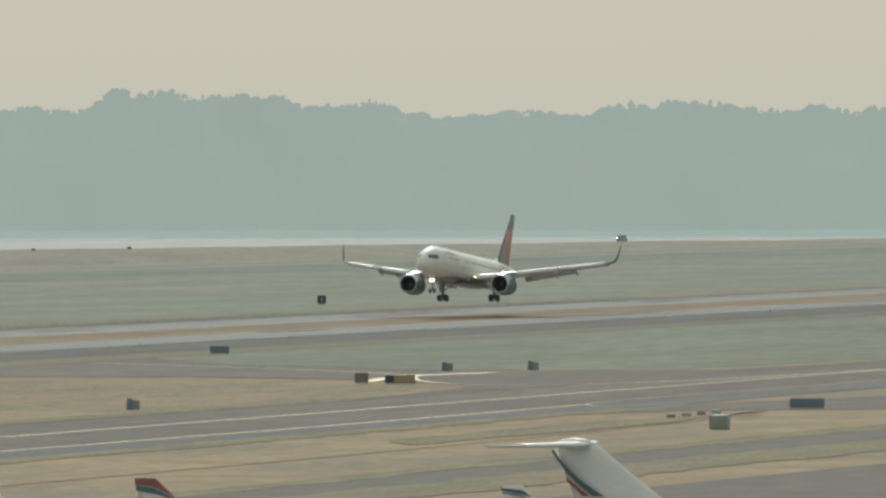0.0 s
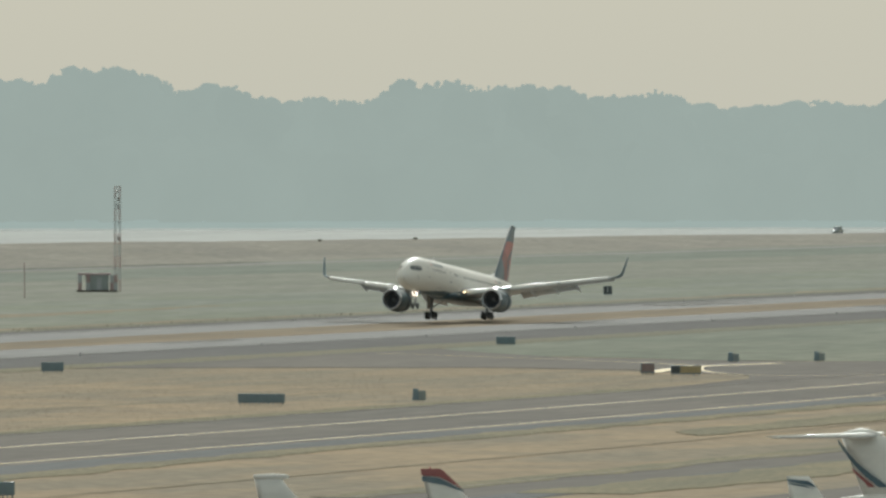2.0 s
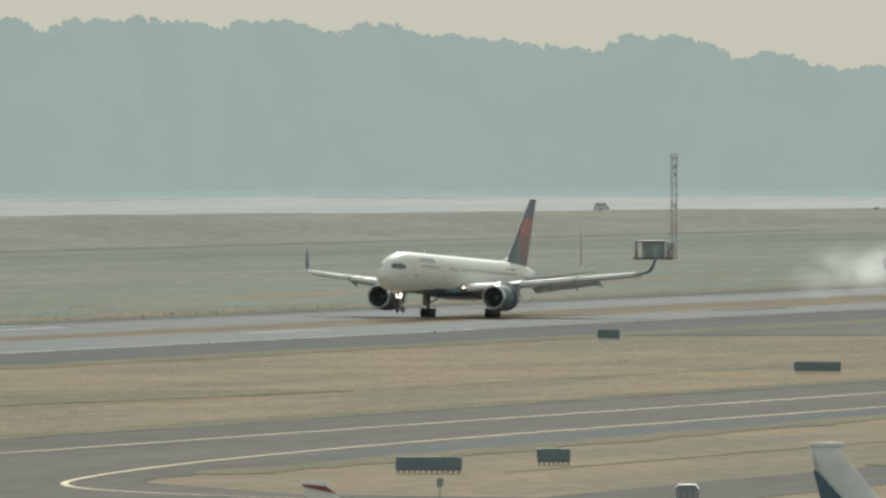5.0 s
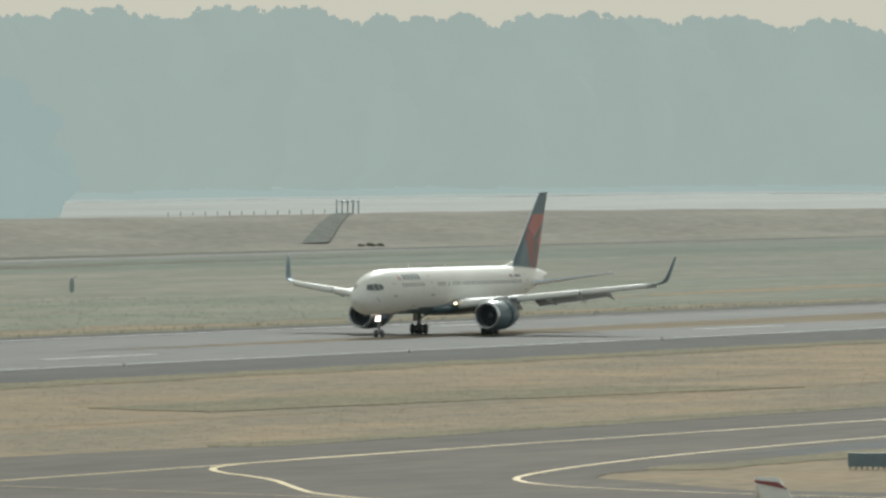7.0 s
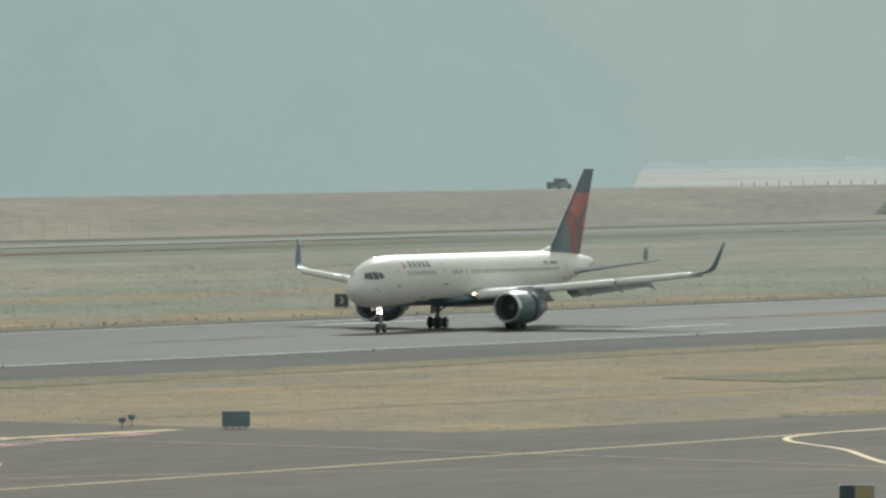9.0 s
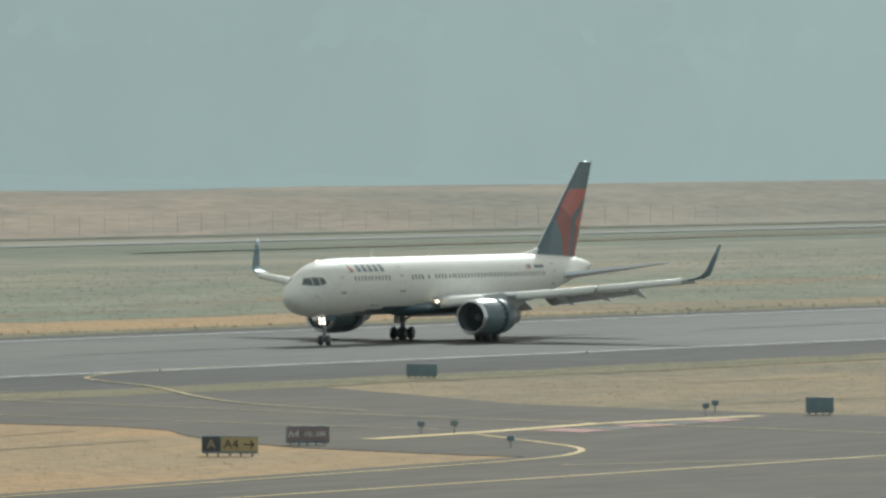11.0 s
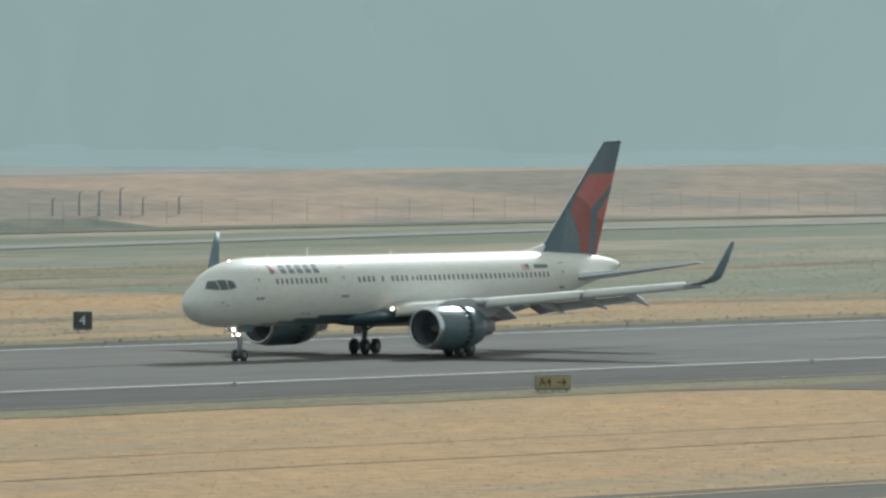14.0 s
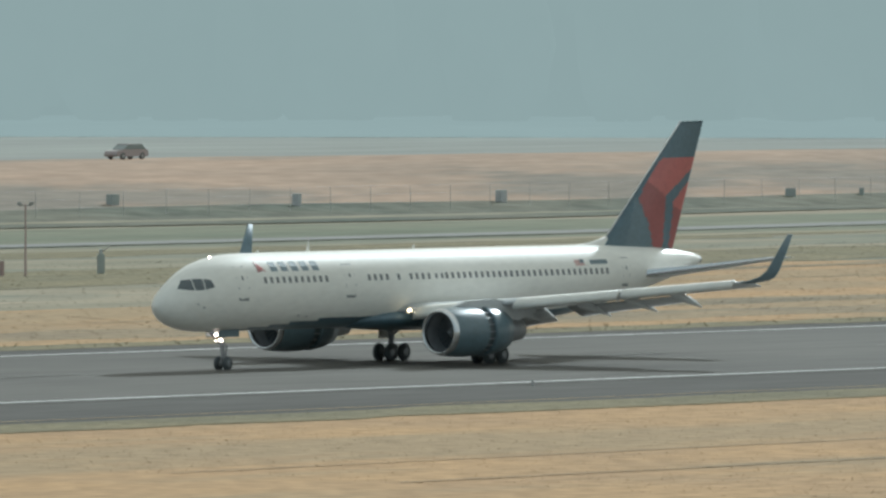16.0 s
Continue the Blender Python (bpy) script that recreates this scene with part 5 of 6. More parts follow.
# pier posts and gate at the river ramp
gate = empty("river_gate")
gate.matrix_basis = pose(1641, 709, 4.6)
for k in range(5):
    part("gate_post", rod((k * 1.2, k * -0.5, 0), (k * 1.2, k * -0.5, 2.6), 0.12, seg=8), SIGN_BACK, gate)
part("gate_rail", rod((0, 0, 2.3), (4.8, -2.0, 2.3), 0.06), SIGN_BACK, gate)
for k in range(14):
    part("rail_post", rod((-4 - k * 5.0, 0.5, 0), (-4 - k * 5.0, 0.5, 1.0), 0.07, seg=6), GALV, gate)
tagged(gate, "dark timber gate and railing at river ramp", "gate")
rv, rf = [], []
for k, (y, z) in enumerate(((673, 1.0), (682, 2.6), (690, 3.95), (699, 4.95), (704, 5.1))):
    cx = 1549 + (y - 673) * 2.7
    half = 5.5 - (y - 673) * 0.055
    rv += [(cx - half, y, z), (cx + half, y, z)]
    if k:
        rf.append((2 * k - 2, 2 * k - 1, 2 * k + 1, 2 * k))
# shade on the ramp comes from its dark paint
ramp = mesh_ob("ramp", rv, rf, RAMP_SHADE)
tagged(ramp, "ramp up the dyke, painted dark for its shade", "ramp", kind="structure")


# ---- bushes and tufts ----
def build_bush(x, y, z, r, seed):
    rng = random.Random(seed)
    bm = bmesh.new()
    for _ in range(70):
        d = Vector((rng.gauss(0, 1), rng.gauss(0, 1), abs(rng.gauss(0, 0.8)))).normalized() * r * rng.uniform(0.35, 1.0)
        d.z *= 0.75
        s = r * rng.uniform(0.12, 0.26)
        m = Matrix.Translation((x + d.x, y + d.y, z + d.z)) @ Euler((rng.uniform(0, 3), rng.uniform(0, 3), 0)).to_matrix().to_4x4()
        q = bmesh.ops.create_icosphere(bm, subdivisions=1, radius=s, matrix=m)
        for v in q["verts"]:
            v.co += Vector((rng.uniform(-1, 1), rng.uniform(-1, 1), rng.uniform(-1, 1))) * s * 0.35
    ob = part("bush", bm, BUSH)
    return tagged(ob, "low dusty green bush in dry grass", "bush", group="airfield bushes")


rng = random.Random(21)
for k, (x, y, z, r) in enumerate([(2170, 702, 3.1, 0.5), (2240, 702, 2.9, 0.55), (1556, 668, 0.3, 0.7), (1560, 668, 0.3, 0.8), (1564, 668, 0.3, 0.7)]):
    build_bush(x, y, z, r, 100 + k)


def build_tufts(name, area, count, seed, size, material, label):
    """Ragged tufts of grass blades scattered over an area."""
    rng = random.Random(seed)
    V, F = [], []
    for _ in range(count):
        x, y = rng.uniform(area[0], area[1]), rng.uniform(area[2], area[3])
        for _ in range(5):
            a, h, w = rng.uniform(0, 6.28), size * rng.uniform(0.5, 1.4), size * rng.uniform(0.15, 0.4)
            dx, dy, ox, oy = math.cos(a) * w, math.sin(a) * w, rng.uniform(-size, size), rng.uniform(-size, size) * 0.5
            k = len(V)
            V += [(x + ox - dx, y + oy - dy, 0), (x + ox + dx, y + oy + dy, 0), (x + ox + rng.uniform(-w, w), y + oy, h)]
            F.append((k, k + 1, k + 2))
    ob = mesh_ob(name, V, F, material)
    return tagged(ob, label, "grass", kind="stuff")


build_tufts("weed_tufts", (400, 1400, 415, 421), 700, 5, 0.16, VERGE, "dark weeds along the far runway edge")

def grass_cover(name, areas, seed, label):
    """Small upright tufts wherever the open ground is grass, in the grass's own colour."""
    rng = np.random.default_rng(seed)
    grass = [GOLD, TAN, STRAW, GREENISH, GREEN2, DYKE, VERGE, DITCH]
    paving = [ASPHALT, SHOULDER, TAXI, GLARE_LANE, LINE_W, FADED, LINE_Y, FADED_Y, LINE_R, ROAD, RAMP_SHADE]
    verts, polys, kinds = [], [], []
    for ob in list(scene.objects):
        if ob.type != "MESH" or not ob.data.materials or any(m not in grass + paving for m in ob.data.materials):
            continue
        k = len(verts)
        verts += [v.co[:] for v in ob.data.vertices]
        for f in ob.data.polygons:
            polys.append([i + k for i in f.vertices])
            m = ob.data.materials[f.material_index]
            kinds.append(grass.index(m) if m in grass else -1)
    tree = BVHTree.FromPolygons(verts, polys)
    V, F, fm = [], [], []
    for x0, x1, y0, y1, count, height, width in areas:
        for x, y in zip(rng.uniform(x0, x1, count), rng.uniform(y0, y1, count)):
            place, _, index, _ = tree.ray_cast(Vector((x, y, 40)), Vector((0, 0, -1)))
            if place is None or kinds[index] < 0:
                continue
            h, w, a = height * rng.uniform(0.4, 1.3), width * rng.uniform(0.5, 1.3), rng.uniform(0, 6.28)
            k = len(V)
            for j in range(3):
                V.append((x + w * math.cos(a + j * 2.09), y + w * math.sin(a + j * 2.09), place.z - 0.01))
            V.append((x + w * rng.uniform(-0.4, 0.4), y + w * rng.uniform(-0.4, 0.4), place.z + h))
            F += [(k, k + 1, k + 3), (k + 1, k + 2, k + 3), (k + 2, k, k + 3)]
            fm += [kinds[index]] * 3
    ob = mesh_ob(name, V, F, None, mats=grass, face_mats=fm)
    return tagged(ob, label, "grass", kind="stuff")


grass_cover("grass_tufts", [(330, 1010, 255, 342, 60000, 0.024, 0.13), (440, 1100, 415, 560, 30000, 0.04, 0.28)], 8, "short tufts of dry grass over the airfield")

# ---- small pale boxes at the dyke foot ----
for x, w, h in ((833.6, 1.1, 1.0), (845.3, 0.5, 0.9)):
    ob = empty("utility_cabinet")
    ob.matrix_basis = pose(x, 672, 0.6, 0, 0, -52)
    part("cabinet_body", box(-w / 2, w / 2, -0.3, 0.3, 0, h, 0.03), CABIN_GREY, ob)
    part("cabinet_cap", box(-w / 2 - 0.05, w / 2 + 0.05, -0.35, 0.35, h, h + 0.08, 0.02), GALV, ob, "pale metal cap")
    tagged(ob, "small pale grey utility cabinet at the dyke foot", "cabinet")

# ---- parked business aircraft on the apron: only their tails rise into view ----
def plate(bm_rings, name, material, parent, label="", smooth=True):
    v, f = loft(bm_rings)
    return mesh_ob(name, v, f, material, parent, label, smooth)


def tail_fin(parent, le0, te0, z0, le1, te1, z1, thick, material, name="fin", label=""):
    """A tapered fin in the x-z plane of its aircraft (nose towards +x)."""
    rings = []
    for t in np.linspace(0, 1, 5):
        le, te, z = le0 + (le1 - le0) * t, te0 + (te1 - te0) * t, z0 + (z1 - z0) * t
        c = le - te
        rings.append([(le - c * u, s * thick * c * (1.5 * math.sqrt(u) - 1.5 * u), z) for u, s in ((0.0, 0), (0.05, 1), (0.2, 1), (0.5, 1), (0.8, 1), (1, 0), (0.8, -1), (0.5, -1), (0.2, -1), (0.05, -1))])
    return plate(rings, name, material, parent, label)


def fin_stripe(parent, fin, pts, off, material, label=""):
    """A painted band on both sides of a fin. pts: (x, z) corners."""
    for s in (-1, 1):
        order = pts if s < 0 else pts[::-1]
        mesh_ob("stripe", [(x, s * off, z) for x, z in order], [tuple(range(len(pts)))], material, fin, label)


def build_bizjet(x, y, yaw, ztop, kind, label):
    jet = empty("business_jet")
    jet.matrix_basis = pose(x, y, 0, 0, 0, yaw)
    zf = ztop - 3.7
    rings = []
    for a, zc, r in ((-1.6, zf + 0.1, 0.15), (-0.5, zf - 0.05, 0.45), (2, zf - 0.25, 0.8), (4.5, zf - 0.5, 1.1), (8, zf - 0.7, 1.25), (14, zf - 0.75, 1.25), (16, zf - 0.85, 0.95), (17.3, zf - 1.0, 0.5), (17.9, zf - 1.1, 0.08)):
        rings.append([(a, r * math.sin(t), max(0.35, zc + r * math.cos(t))) for t in np.linspace(0, 2 * math.pi, 24, endpoint=False)])
    body = plate(rings, "fuselage", WHITE, jet, "white fuselage")
    for s in (-1, 1):
        plate([[(9.5, s * 1.1, zf - 1.6), (6.5, s * 1.1, zf - 1.55), (6.5, s * 1.1, zf - 1.75), (9.5, s * 1.1, zf - 1.8)], [(6.6, s * 7.5, zf - 1.2), (5.4, s * 7.5, zf - 1.18), (5.4, s * 7.5, zf - 1.26), (6.6, s * 7.5, zf - 1.28)]], "wing", WHITE, jet, "white wing", False)
        rr = [[(a, s * 1.75 + r * math.sin(t), zf - 0.1 + r * math.cos(t)) for t in np.linspace(0, 2 * math.pi, 18, endpoint=False)] for a, r in ((4.6, 0.42), (4.4, 0.52), (3.2, 0.56), (1.9, 0.48), (1.2, 0.3))]
        plate(rr, "engine", WHITE, jet, "white rear engine pod")
        part("wheel", rod((7.2, s * 1.3, 0.36), (7.2, s * 1.6, 0.36), 0.36, seg=18), TYRE, jet)
        part("gear_leg", rod((7.2, s * 1.4, 0.3), (7.2, s * 1.3, zf - 1.5), 0.09), STEEL, jet)
    part("nose_wheel", rod((15.2, -0.12, 0.28), (15.2, 0.12, 0.28), 0.28, seg=16), TYRE, jet)
    part("nose_leg", rod((15.2, 0, 0.25), (15.2, 0, zf - 1.5), 0.07), STEEL, jet)
    if kind == "tee":
        fin = tail_fin(jet, 5.6, -0.2, zf + 0.2, 0.95, -1.65, ztop - 0.28, 0.11, WHITE, label="white swept fin")
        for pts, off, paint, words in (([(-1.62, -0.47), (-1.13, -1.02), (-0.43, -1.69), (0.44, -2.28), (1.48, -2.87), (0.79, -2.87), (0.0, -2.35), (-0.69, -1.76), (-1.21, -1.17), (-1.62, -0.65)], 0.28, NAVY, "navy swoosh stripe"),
                                       ([(-0.80, -1.90), (0.0, -2.46), (0.62, -2.87), (0.18, -2.87), (-0.08, -2.62), (-0.72, -2.12)], 0.285, DARKRED, "maroon swoosh stripe")):
            fin_stripe(jet, fin, [(x, ztop + z) for x, z in pts], off, paint, words)
        rr = [[(a, r * 0.75 * math.sin(t), ztop - 0.24 + r * math.cos(t)) for t in np.linspace(0, 2 * math.pi, 16, endpoint=False)] for a, r in ((0.75, 0.03), (0.5, 0.16), (0.1, 0.28), (-0.5, 0.32), (-1.1, 0.22), (-1.7, 0.03))]
        plate(rr, "bullet_fairing", WHITE, jet, "white bullet fairing")
        for s in (-1, 1):
            st = plate([[(0.55 - c0, s * yy, ztop - 0.30 + d) for c0, d in ((q, 0), (q + 0.12 * k, 0.16 * k), (q + 0.6 * k, 0.2 * k), (q + 1.9 * k, 0.06), (q + 0.6 * k, -0.10 * k))] for yy, q, k in ((0.1, 0, 1.0), (5.0, 2.7, 0.45))], "tailplane", WHITE, jet, "white T-tail tailplane")
            part("leading_edge", rod((0.52, s * 0.1, ztop - 0.29), (-2.16, s * 5.0, ztop - 0.29), 0.055, 0.035, 8), BARE, st, "bright metal leading edge")
    elif kind == "knob":
        fin = tail_fin(jet, 3.2, -0.2, zf + 0.2, 0.3, -0.95, ztop - 0.15, 0.09, WHITE, label="white swept fin")
        rr = [[(a, r * 0.6 * math.sin(t), ztop - 0.12 + r * math.cos(t)) for t in np.linspace(0, 2 * math.pi, 14, endpoint=False)] for a, r in ((0.75, 0.03), (0.6, 0.12), (0, 0.15), (-0.9, 0.10), (-1.0, 0.02))]
        plate(rr, "fin_cap", WHITE, jet, "white fin cap")
        fin_stripe(jet, fin, [(-0.75, ztop - 1.3), (-0.5, ztop - 1.4), (1.0, ztop - 3), (-0.3, ztop - 3)], 0.2, NAVY, "navy stripe")
    elif kind == "red":
        fin = tail_fin(jet, 3.6, 0.2, zf + 0.2, 0.35, -0.65, ztop, 0.09, WHITE, label="white swept fin with dark red cap")
        fin_stripe(jet, fin, [(-0.66, ztop + 0.01), (0.34, ztop + 0.01), (1.35, ztop - 0.95), (0.75, ztop - 0.62), (0.2, ztop - 0.38), (-0.62, ztop - 0.32)], 0.075, DARKRED, "dark red fin cap")
        fin_stripe(jet, fin, [(-0.61, ztop - 0.36), (0.2, ztop - 0.42), (0.75, ztop - 0.66), (1.5, ztop - 1.08), (1.2, ztop - 1.02), (0.5, ztop - 0.78), (-0.58, ztop - 0.6)], 0.082, NAVY, "navy fin band")
        part("beacon", rod((-0.2, 0, ztop), (-0.2, 0, ztop + 0.1), 0.06, 0.03), RED, fin)
    else:
        fin = tail_fin(jet, 3.0, -0.1, zf + 0.2, 0.5, -0.6, ztop, 0.09, WHITE, label="white fin with dark bands")
        fin_stripe(jet, fin, [(-0.58, ztop - 0.12), (0.5, ztop - 0.22), (0.95, ztop - 0.55), (0.3, ztop - 0.40), (-0.56, ztop - 0.24)], 0.09, NAVY if kind == "band" else DARKRED, "dark fin band")
        if kind == "band":
            fin_stripe(jet, fin, [(-0.55, ztop - 0.30), (0.2, ztop - 0.42), (0.8, ztop - 0.62), (0.2, ztop - 0.5), (-0.54, ztop - 0.36)], 0.09, NAVY)
    return tagged(jet, label, "jet", group="parked business jets")


def place(az, d):
    return d * math.sin(radians(az)), d * math.cos(radians(az))


x, y = place(75.08, 529)
build_bizjet(x, y, -107, 6.3, "tee", "white T-tail business jet with navy swoosh on apron")
x, y = place(72.70, 507)
build_bizjet(x, y, -84, 5.0, "red", "white business jet with dark red fin tip")
x, y = place(74.70, 511)
build_bizjet(x, y, -84, 4.5, "band", "small white jet with navy bands on fin")
x, y = place(71.82, 492)
build_bizjet(x, y, -84, 5.2, "knob", "plain white business jet with capped fin")
x, y = place(69.00, 466)
build_bizjet(x, y, -80, 4.2, "cap", "small white jet with dark red fin tip")
x, y = place(71.04, 452)
stairs = empty("air_stairs")
stairs.matrix_basis = pose(x, y, 0, 0, 0, facing(x, y))
part("stair_body", box(-0.5, 0.5, -0.5, 0.5, 0.0, 4.45, 0.04), GALV, stairs, "ribbed grey steel body")
for k in range(4):
    part("rib", box(-0.46 + k * 0.26, -0.34 + k * 0.26, -0.56, -0.5, 0.2, 4.3, 0.02), MAST_WHITE, stairs)
part("top_rail", box(-0.42, 0.42, -0.52, 0.52, 4.45, 4.56, 0.03), MAST_WHITE, stairs)
tagged(stairs, "ribbed grey boarding stairs on the apron", "stairs")

# small red ground markers and light stakes by the link taxiway
for k in range(4):
    b = part("wing_marker", box(816 + k * 5 - 0.35, 816 + k * 5 + 0.35, 209.7, 210.3, 0.0, 0.32, 0.04), MAST_WHITE if k % 2 else MAST_RED)
    tagged(b, "low red and white barricade on pavement", "barricade", group="barricades")
ob = part("utility_box", box(780.4, 781.6, 196.4, 197.8, 0, 1.1, 0.05), CABIN_GREY)
tagged(ob, "pale grey-green utility box in dry grass", "box")
for x, y in ((836, 262), (1012, 275), (1005, 282)):
    ob = empty("transformer_box")
    ob.matrix_basis = pose(x, y, 0, 0, 0, facing(x, y))
    plate_rings = [[(-0.30 * k, -0.3 * k, z), (0.30 * k, -0.3 * k, z), (0.30 * k, 0.3 * k, z), (-0.30 * k, 0.3 * k, z)] for z, k in ((0, 1.0), (0.9, 0.72), (0.96, 0.6))]
    plate(plate_rings, "housing", SIGN_BACK, ob, "dark tapered housing", False)
    part("side_plate", box(0.24, 0.85, 0.1, 0.22, 0.0, 0.8, 0.02), CABIN_GREY, ob, "pale grey side plate")
    tagged(ob, "small dark utility box in the grass", "box", group="utility boxes")
ob = empty("marker_sign")
ob.matrix_basis = pose(531, 196.6, 0, 0, 0, facing(531, 196.6))
part("post", rod((0, 0, 0), (0, 0, 1.0), 0.03), GALV, ob)
part("plate", box(-0.17, 0.17, -0.05, 0.0, 0.55, 1.02, 0.02), CABIN_GREY, ob, "pale sign plate")
tagged(ob, "small pale sign plate on a thin post", "sign")
for x, y in ((507.5, 284.2), (509.5, 283.2), (546, 286.5), (551, 288.5), (490, 268.9)):
    ob = empty("guard_light")
    ob.matrix_basis = pose(x, y, 0, 0, 0, facing(x, y))
    part("stand", rod((0, 0, 0), (0, 0, 0.5), 0.04), GALV, ob)
    part("lamp_box", box(-0.2, 0.2, -0.1, 0.1, 0.42, 0.72, 0.03), SIGN_BACK, ob, "dark lamp housing")
    tagged(ob, "small dark runway guard light", "light", group="guard lights")


# ---- traffic on the dyke road ----
def build_car(name, paint, label, pickup=False, tall=1.0):
    car = empty(name)
    L, W = (5.4, 1.9) if pickup else (4.6, 1.8)
    H = 1.5 * tall
    low = [(-L / 2, 0.45), (-L / 2 + 0.05, 0.95), (-L / 2 + 0.4, 1.0), (L / 2 - 1.3, 1.0), (L / 2 - 0.1, 0.82), (L / 2, 0.5), (L / 2 - 0.15, 0.28), (-L / 2 + 0.1, 0.28)]
    plate([[(x, s * W / 2 * k, z) for x, z in low] for s, k in ((-1, 0.94), (-1, 1.0), (1, 1.0), (1, 0.94))], "body", paint, car, "", False)
    if pickup:
        top = [(-0.3, 1.0), (-0.2, H + 0.2), (0.9, H + 0.2), (1.5, 1.0)]
        part("bed_rail", box(-L / 2 + 0.05, -0.3, -W / 2, W / 2, 1.0, 1.2, 0.03), paint, car)
    else:
        top = [(-L / 2 + 0.3, 1.0), (-L / 2 + 0.8, H), (0.4, H), (1.2, 1.0)]
    plate([[(x, s * W / 2 * k, z) for x, z in top] for s, k in ((-1, 0.9), (1, 0.9))], "glasshouse", CAR_GLASS, car, "dark car glass", False)
    zr = H + 0.2 if pickup else H
    x0, x1 = (top[1][0], top[2][0])
    part("roof", box(x0 - 0.1, x1 + 0.1, -W * 0.44, W * 0.44, zr - 0.04, zr + 0.04, 0.02), paint, car)
    for x in (-L / 2 + 0.85, L / 2 - 0.9):
        for s in (-1, 1):
            w = part("wheel", rod((x, s * W / 2 - 0.2 * (s > 0), 0.34), (x, s * W / 2 + 0.2 * (s < 0), 0.34), 0.34, seg=18), TYRE, car)
            part("rim", rod((x, s * (W / 2 + 0.005) - 0.02, 0.34), (x, s * (W / 2 + 0.005) + 0.02, 0.34), 0.2, seg=14), GALV, w)
    return tagged(car, label, "car", group="cars on the dyke road")


PAINT_SUV = mat("dark_green_car_paint", (0.33, 0.375, 0.37), 0.3, var=0.05, coat=0.5)
PAINT_LIGHT = mat("silver_car_paint", (0.74, 0.77, 0.76), 0.3, var=0.05, coat=0.5)
PAINT_RED = mat("dark_red_car_paint", (0.40, 0.345, 0.34), 0.3, var=0.05, coat=0.5)
suv = build_car("dark_car", PAINT_SUV, "dark green estate car driving on dyke road", tall=1.2)
hatch = build_car("silver_car", PAINT_LIGHT, "silver car driving along the dyke road")
pickup = build_car("pickup_truck", PAINT_SUV, "dark pickup truck driving along the dyke road", pickup=True)
sedan = build_car("red_car", PAINT_RED, "dull reddish-grey hatchback driving along dyke road")

# ---- tyre smoke: thin puffs that rise from the runway where the wheels touch ----
def puff_material(name, thick):
    m = bpy.data.materials.new(name)
    m.use_nodes = True
    n, l = m.node_tree.nodes, m.node_tree.links
    n.remove(n["Principled BSDF"])
    clear, dif, thru = n.new("ShaderNodeBsdfTransparent"), n.new("ShaderNodeBsdfDiffuse"), n.new("ShaderNodeBsdfTranslucent")
    dif.inputs[0].default_value = thru.inputs[0].default_value = (0.95, 0.95, 0.93, 1)
    both, mix = n.new("ShaderNodeMixShader"), n.new("ShaderNodeMixShader")
    tc, no, mr = n.new("ShaderNodeTexCoord"), n.new("ShaderNodeTexNoise"), n.new("ShaderNodeMapRange")
    no.inputs["Scale"].default_value, no.inputs["Detail"].default_value = 0.33, 2.5
    mr.inputs[1].default_value, mr.inputs[2].default_value, mr.inputs[3].default_value, mr.inputs[4].default_value = 0.25, 0.75, 0.1 * thick, thick
    l.new(tc.outputs["Object"], no.inputs[0])
    l.new(no.outputs[0], mr.inputs[0])
    squeeze, ball, thin = n.new("ShaderNodeMapping"), n.new("ShaderNodeTexGradient"), n.new("ShaderNodeMath")
    squeeze.inputs["Scale"].default_value = (0.21, 0.05, 0.25)
    ball.gradient_type = "SPHERICAL"
    thin.operation = "MULTIPLY"
    l.new(tc.outputs["Object"], squeeze.inputs[0])
    l.new(squeeze.outputs[0], ball.inputs[0])
    l.new(ball.outputs["Fac"], thin.inputs[0])
    l.new(mr.outputs[0], thin.inputs[1])
    mr = thin
    both.inputs[0].default_value = 0.8
    l.new(dif.outputs[0], both.inputs[1])
    l.new(thru.outputs[0], both.inputs[2])
    l.new(mr.outputs[0], mix.inputs[0])
    l.new(clear.outputs[0], mix.inputs[1])
    l.new(both.outputs[0], mix.inputs[2])
    l.new(mix.outputs[0], n["Material Output"].inputs[0])
    return m


SMOKE = puff_material("thin_tyre_smoke", 0.34)
SPRAY = puff_material("faint_reverser_dust", 0.2)
puffs = []


def build_wisp(seed, size, material):
    """A cupped, ragged veil of smoke, thinning out to its rim."""
    rng = random.Random(seed)
    verts, faces = [], []
    NR, NT = 12, 40
    r = 3.8
    ph = rng.uniform(0, 90)
    for i in range(NR + 1):
        for j in range(NT):
            t = 2 * math.pi * j / NT
            k = i / NR * (1 + 0.25 * noise.noise(Vector((math.cos(t) * 1.5 + ph, math.sin(t) * 1.5, 0))))
            x, z = k * math.cos(t) * r * 1.2, k * math.sin(t) * r
            y = 0.25 * r * k * k + 0.35 * r * noise.noise(Vector((x * 0.3 + ph, z * 0.3, 2)))
            verts.append((x, y, z))
    for i in range(NR):
        for j in range(NT):
            q = (j + 1) % NT
            faces.append((i * NT + j, i * NT + q, (i + 1) * NT + q, (i + 1) * NT + j))
    ob = mesh_ob("smoke_wisp", verts, faces, material, smooth=True)
    ob.scale = (size / r,) * 3
    return tagged(ob, "thin pale wisp of tyre smoke over runway", "smoke", group="tyre smoke")


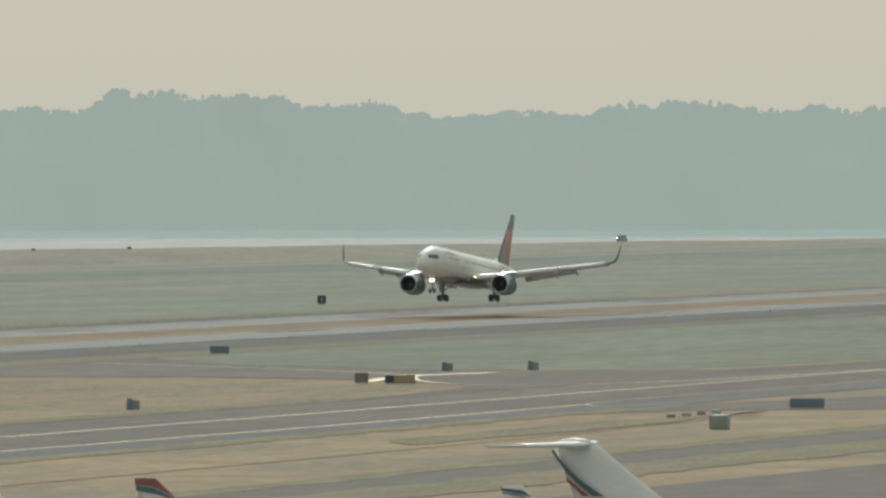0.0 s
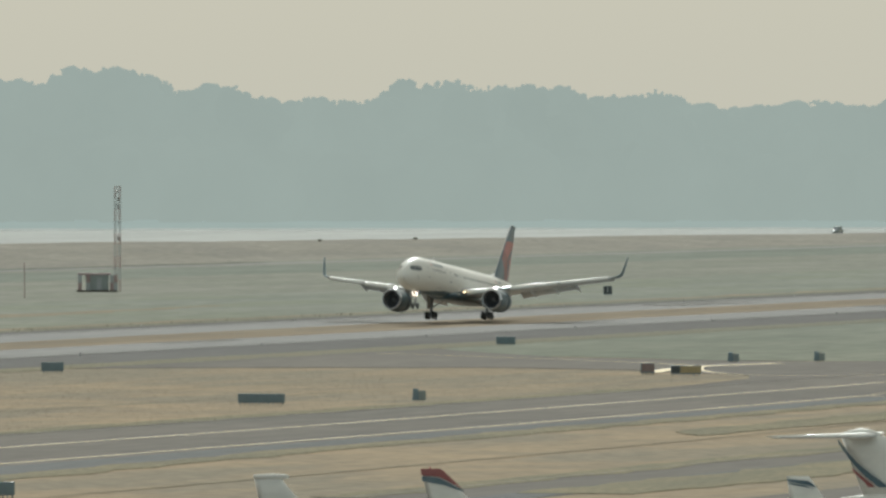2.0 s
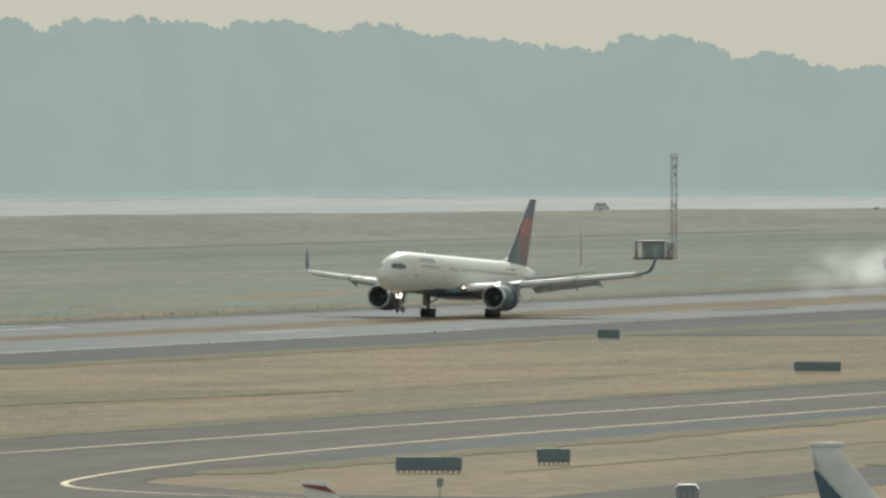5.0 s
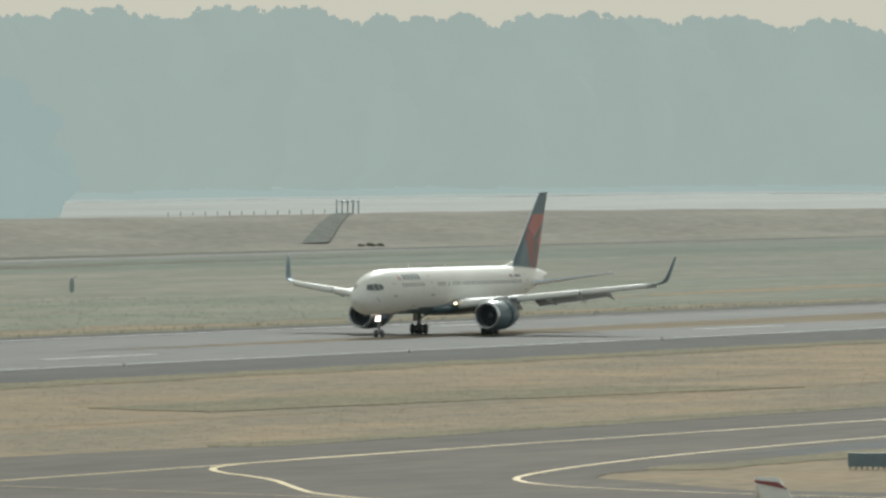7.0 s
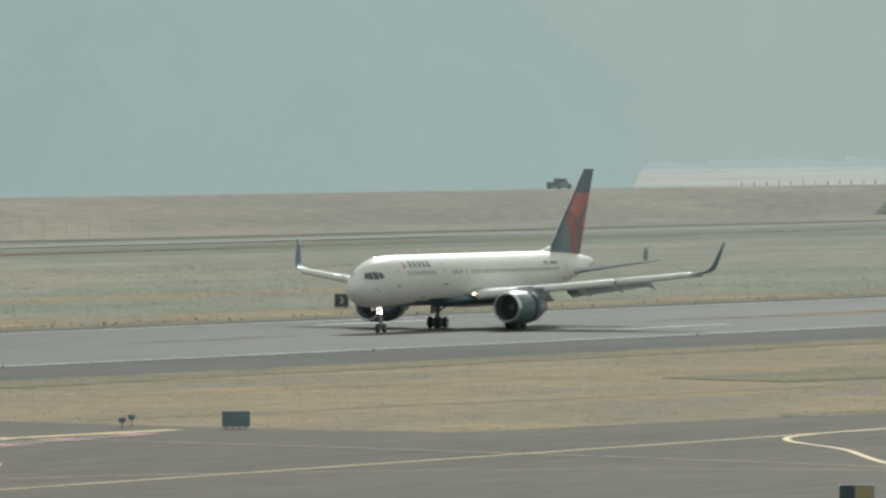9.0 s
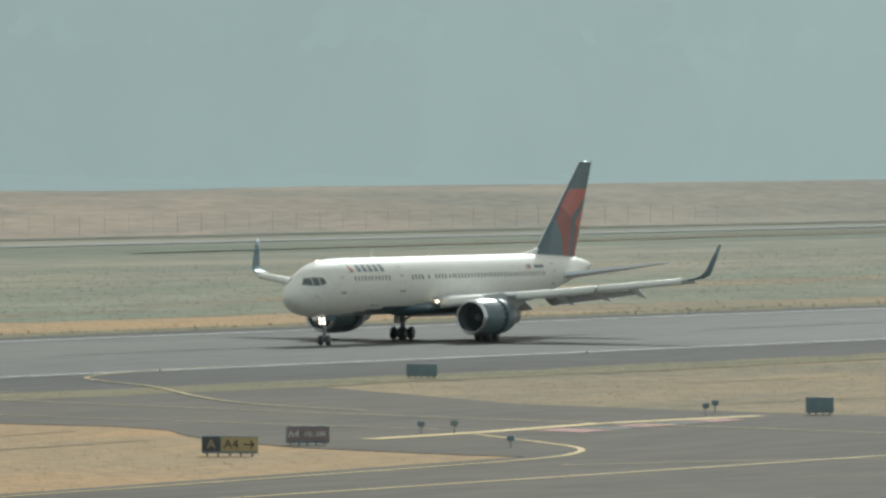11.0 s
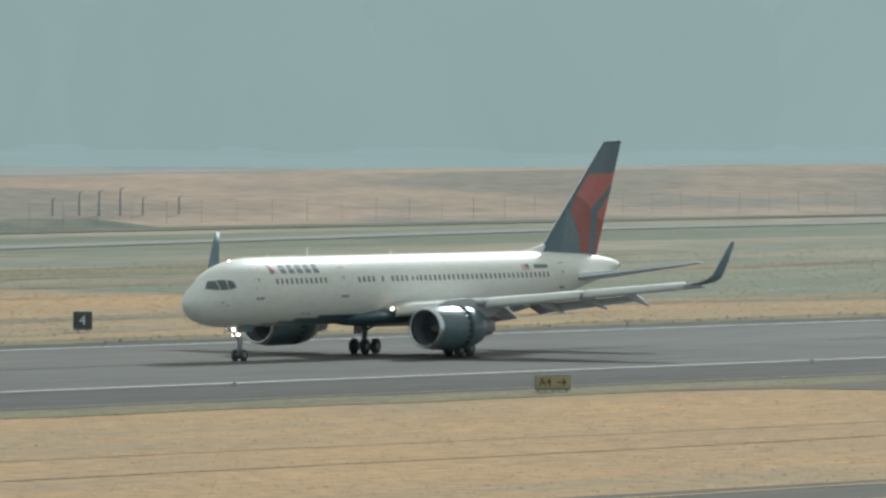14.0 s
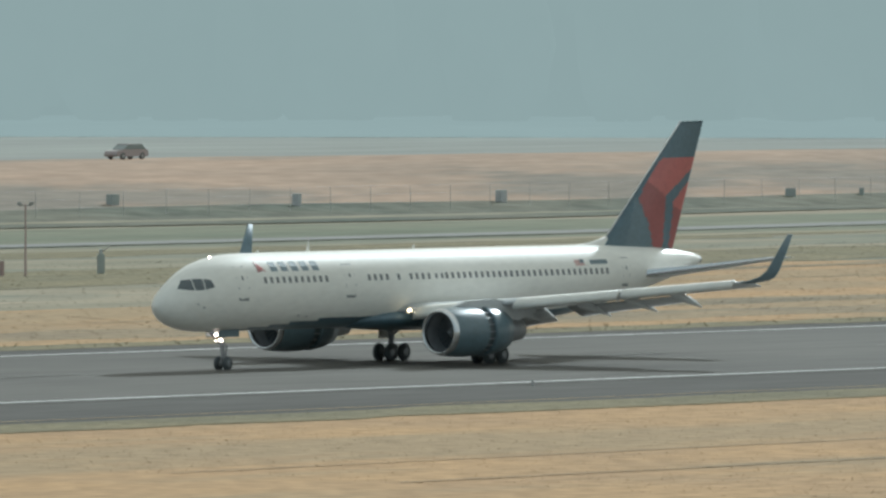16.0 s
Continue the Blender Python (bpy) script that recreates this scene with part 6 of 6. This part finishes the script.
rng = random.Random(8)
for k in range(18):
    # small wisps first, behind the wheels; larger ones billow up after them
    t0 = 2.12 + 0.065 * k
    x0 = 1211 - 2.3 * (k * 7 % 18) * 0.95 if k > 5 else 1212 - 5.5 * k
    r = 1.1 + 0.085 * k + rng.uniform(-0.15, 0.15)
    puffs.append((build_wisp(k, r, SMOKE), t0, x0, RUNWAY_Y + rng.uniform(-4.5, 4.5), r, rng.uniform(0.5, 1.0)))
for k in range(6):
    r = rng.uniform(2.8, 3.6)
    puffs.append((build_wisp(60 + k, r, SMOKE), 2.9 + 0.12 * k, 1206 - 6.0 * k, RUNWAY_Y + rng.uniform(-4, 4), r, rng.uniform(0.3, 0.7)))
for k in range(5):
    r = rng.uniform(1.0, 1.6)
    puffs.append((build_wisp(40 + k, r, SPRAY), 6.9 + 0.08 * k, 919 - 2.4 * k, RUNWAY_Y + rng.uniform(-3, 3), r, rng.uniform(0.3, 0.7)))


# ---- movement ----
PLANE_ROWS = [
    (0.0, 1380.82, 2.12, 4.20),
    (0.5, 1346.30, 1.52, 4.39),
    (1.0, 1311.90, 1.15, 4.52),
    (1.5, 1277.67, 0.90, 4.63),
    (2.0, 1243.42, 0.40, 4.94),
    (2.5, 1209.42, 0.01, 4.72),
    (3.0, 1175.79, 0.01, 4.26),
    (3.5, 1142.42, 0.01, 3.74),
    (4.0, 1109.49, 0.00, 3.17),
    (4.5, 1076.52, 0.00, 2.80),
    (5.0, 1043.39, 0.00, 2.53),
    (5.5, 1010.82, 0.00, 0.72),
    (6.0, 979.03, 0.00, 0.00),
    (6.5, 947.87, 0.00, 0.00),
    (7.0, 917.17, 0.00, 0.00),
    (7.5, 886.79, 0.00, 0.00),
    (8.0, 856.52, 0.00, 0.00),
    (8.5, 826.25, 0.00, 0.00),
    (9.0, 796.37, 0.00, 0.00),
    (9.5, 768.37, 0.00, 0.00),
    (10.0, 741.61, 0.00, 0.00),
    (10.5, 715.48, 0.00, 0.00),
    (11.0, 689.36, 0.00, 0.00),
    (11.5, 662.99, 0.00, 0.00),
    (12.0, 636.72, 0.00, 0.00),
    (12.5, 610.97, 0.00, 0.00),
    (13.0, 585.83, 0.00, 0.00),
    (13.5, 561.02, 0.00, 0.00),
    (14.0, 536.61, 0.00, 0.00),
    (14.5, 512.68, 0.00, 0.00),
    (15.0, 489.45, 0.00, 0.00),
    (15.5, 466.95, 0.00, 0.00),
    (16.0, 445.06, 0.00, 0.00),
]


def motions():
    walk(airliner, [(t, pose(x, RUNWAY_Y, z, 0, -p, 180)) for t, x, z, p in PLANE_ROWS])
    for w, side in wings:
        hinge = Matrix.Translation(pt(22, side * 1.5, 3.0))
        walk(w, [(t, hinge @ pose(0, 0, 0, side * a, 0, 0) @ hinge.inverted()) for t, a in ((0.0, 2.7), (2.0, 2.7), (2.6, 2.1), (3.5, 0.9), (5.0, 0.5), (8.0, 0.15), (16.0, 0.0))])
    for car, x0, v, turn in ((suv, 2691, -40.0 * 0.9, 180), (hatch, 1811, 38.0, 0), (pickup, 1206, 32.0, 0), (sedan, 1282, -32.0, 180)):
        rows = []
        for k in range(17):
            x = x0 + v * k
            rows.append((float(k), pose(x, 706, dyke_top(x) + 0.1, 0, 0, turn)))
        walk(car, rows)
    for ob, t0, x0, y0, r, up in puffs:
        face = facing(x0, y0)
        rows = [(0.0, pose(x0, y0, -r * 1.6, 0, 0, face)), (t0, pose(x0, y0, -r * 1.6, 0, 0, face))]
        for dt, h, drift in ((0.25, 0.25, 0.5), (0.8, 0.7, 1.5), (1.6, 1.5, 3.0), (3.0, 2.5, 6.0)):
            rows.append((t0 + dt, pose(x0 + drift, y0 + drift * 0.3, r * 0.4 + h * (0.5 + up) * 1.35, 0, 0, face + 3 * dt)))
        rows.append((16.0, pose(x0 + 40, y0 + 16, r + 5.5 * up, 0, 0, face + 20)))
        walk(ob, rows)


motions()
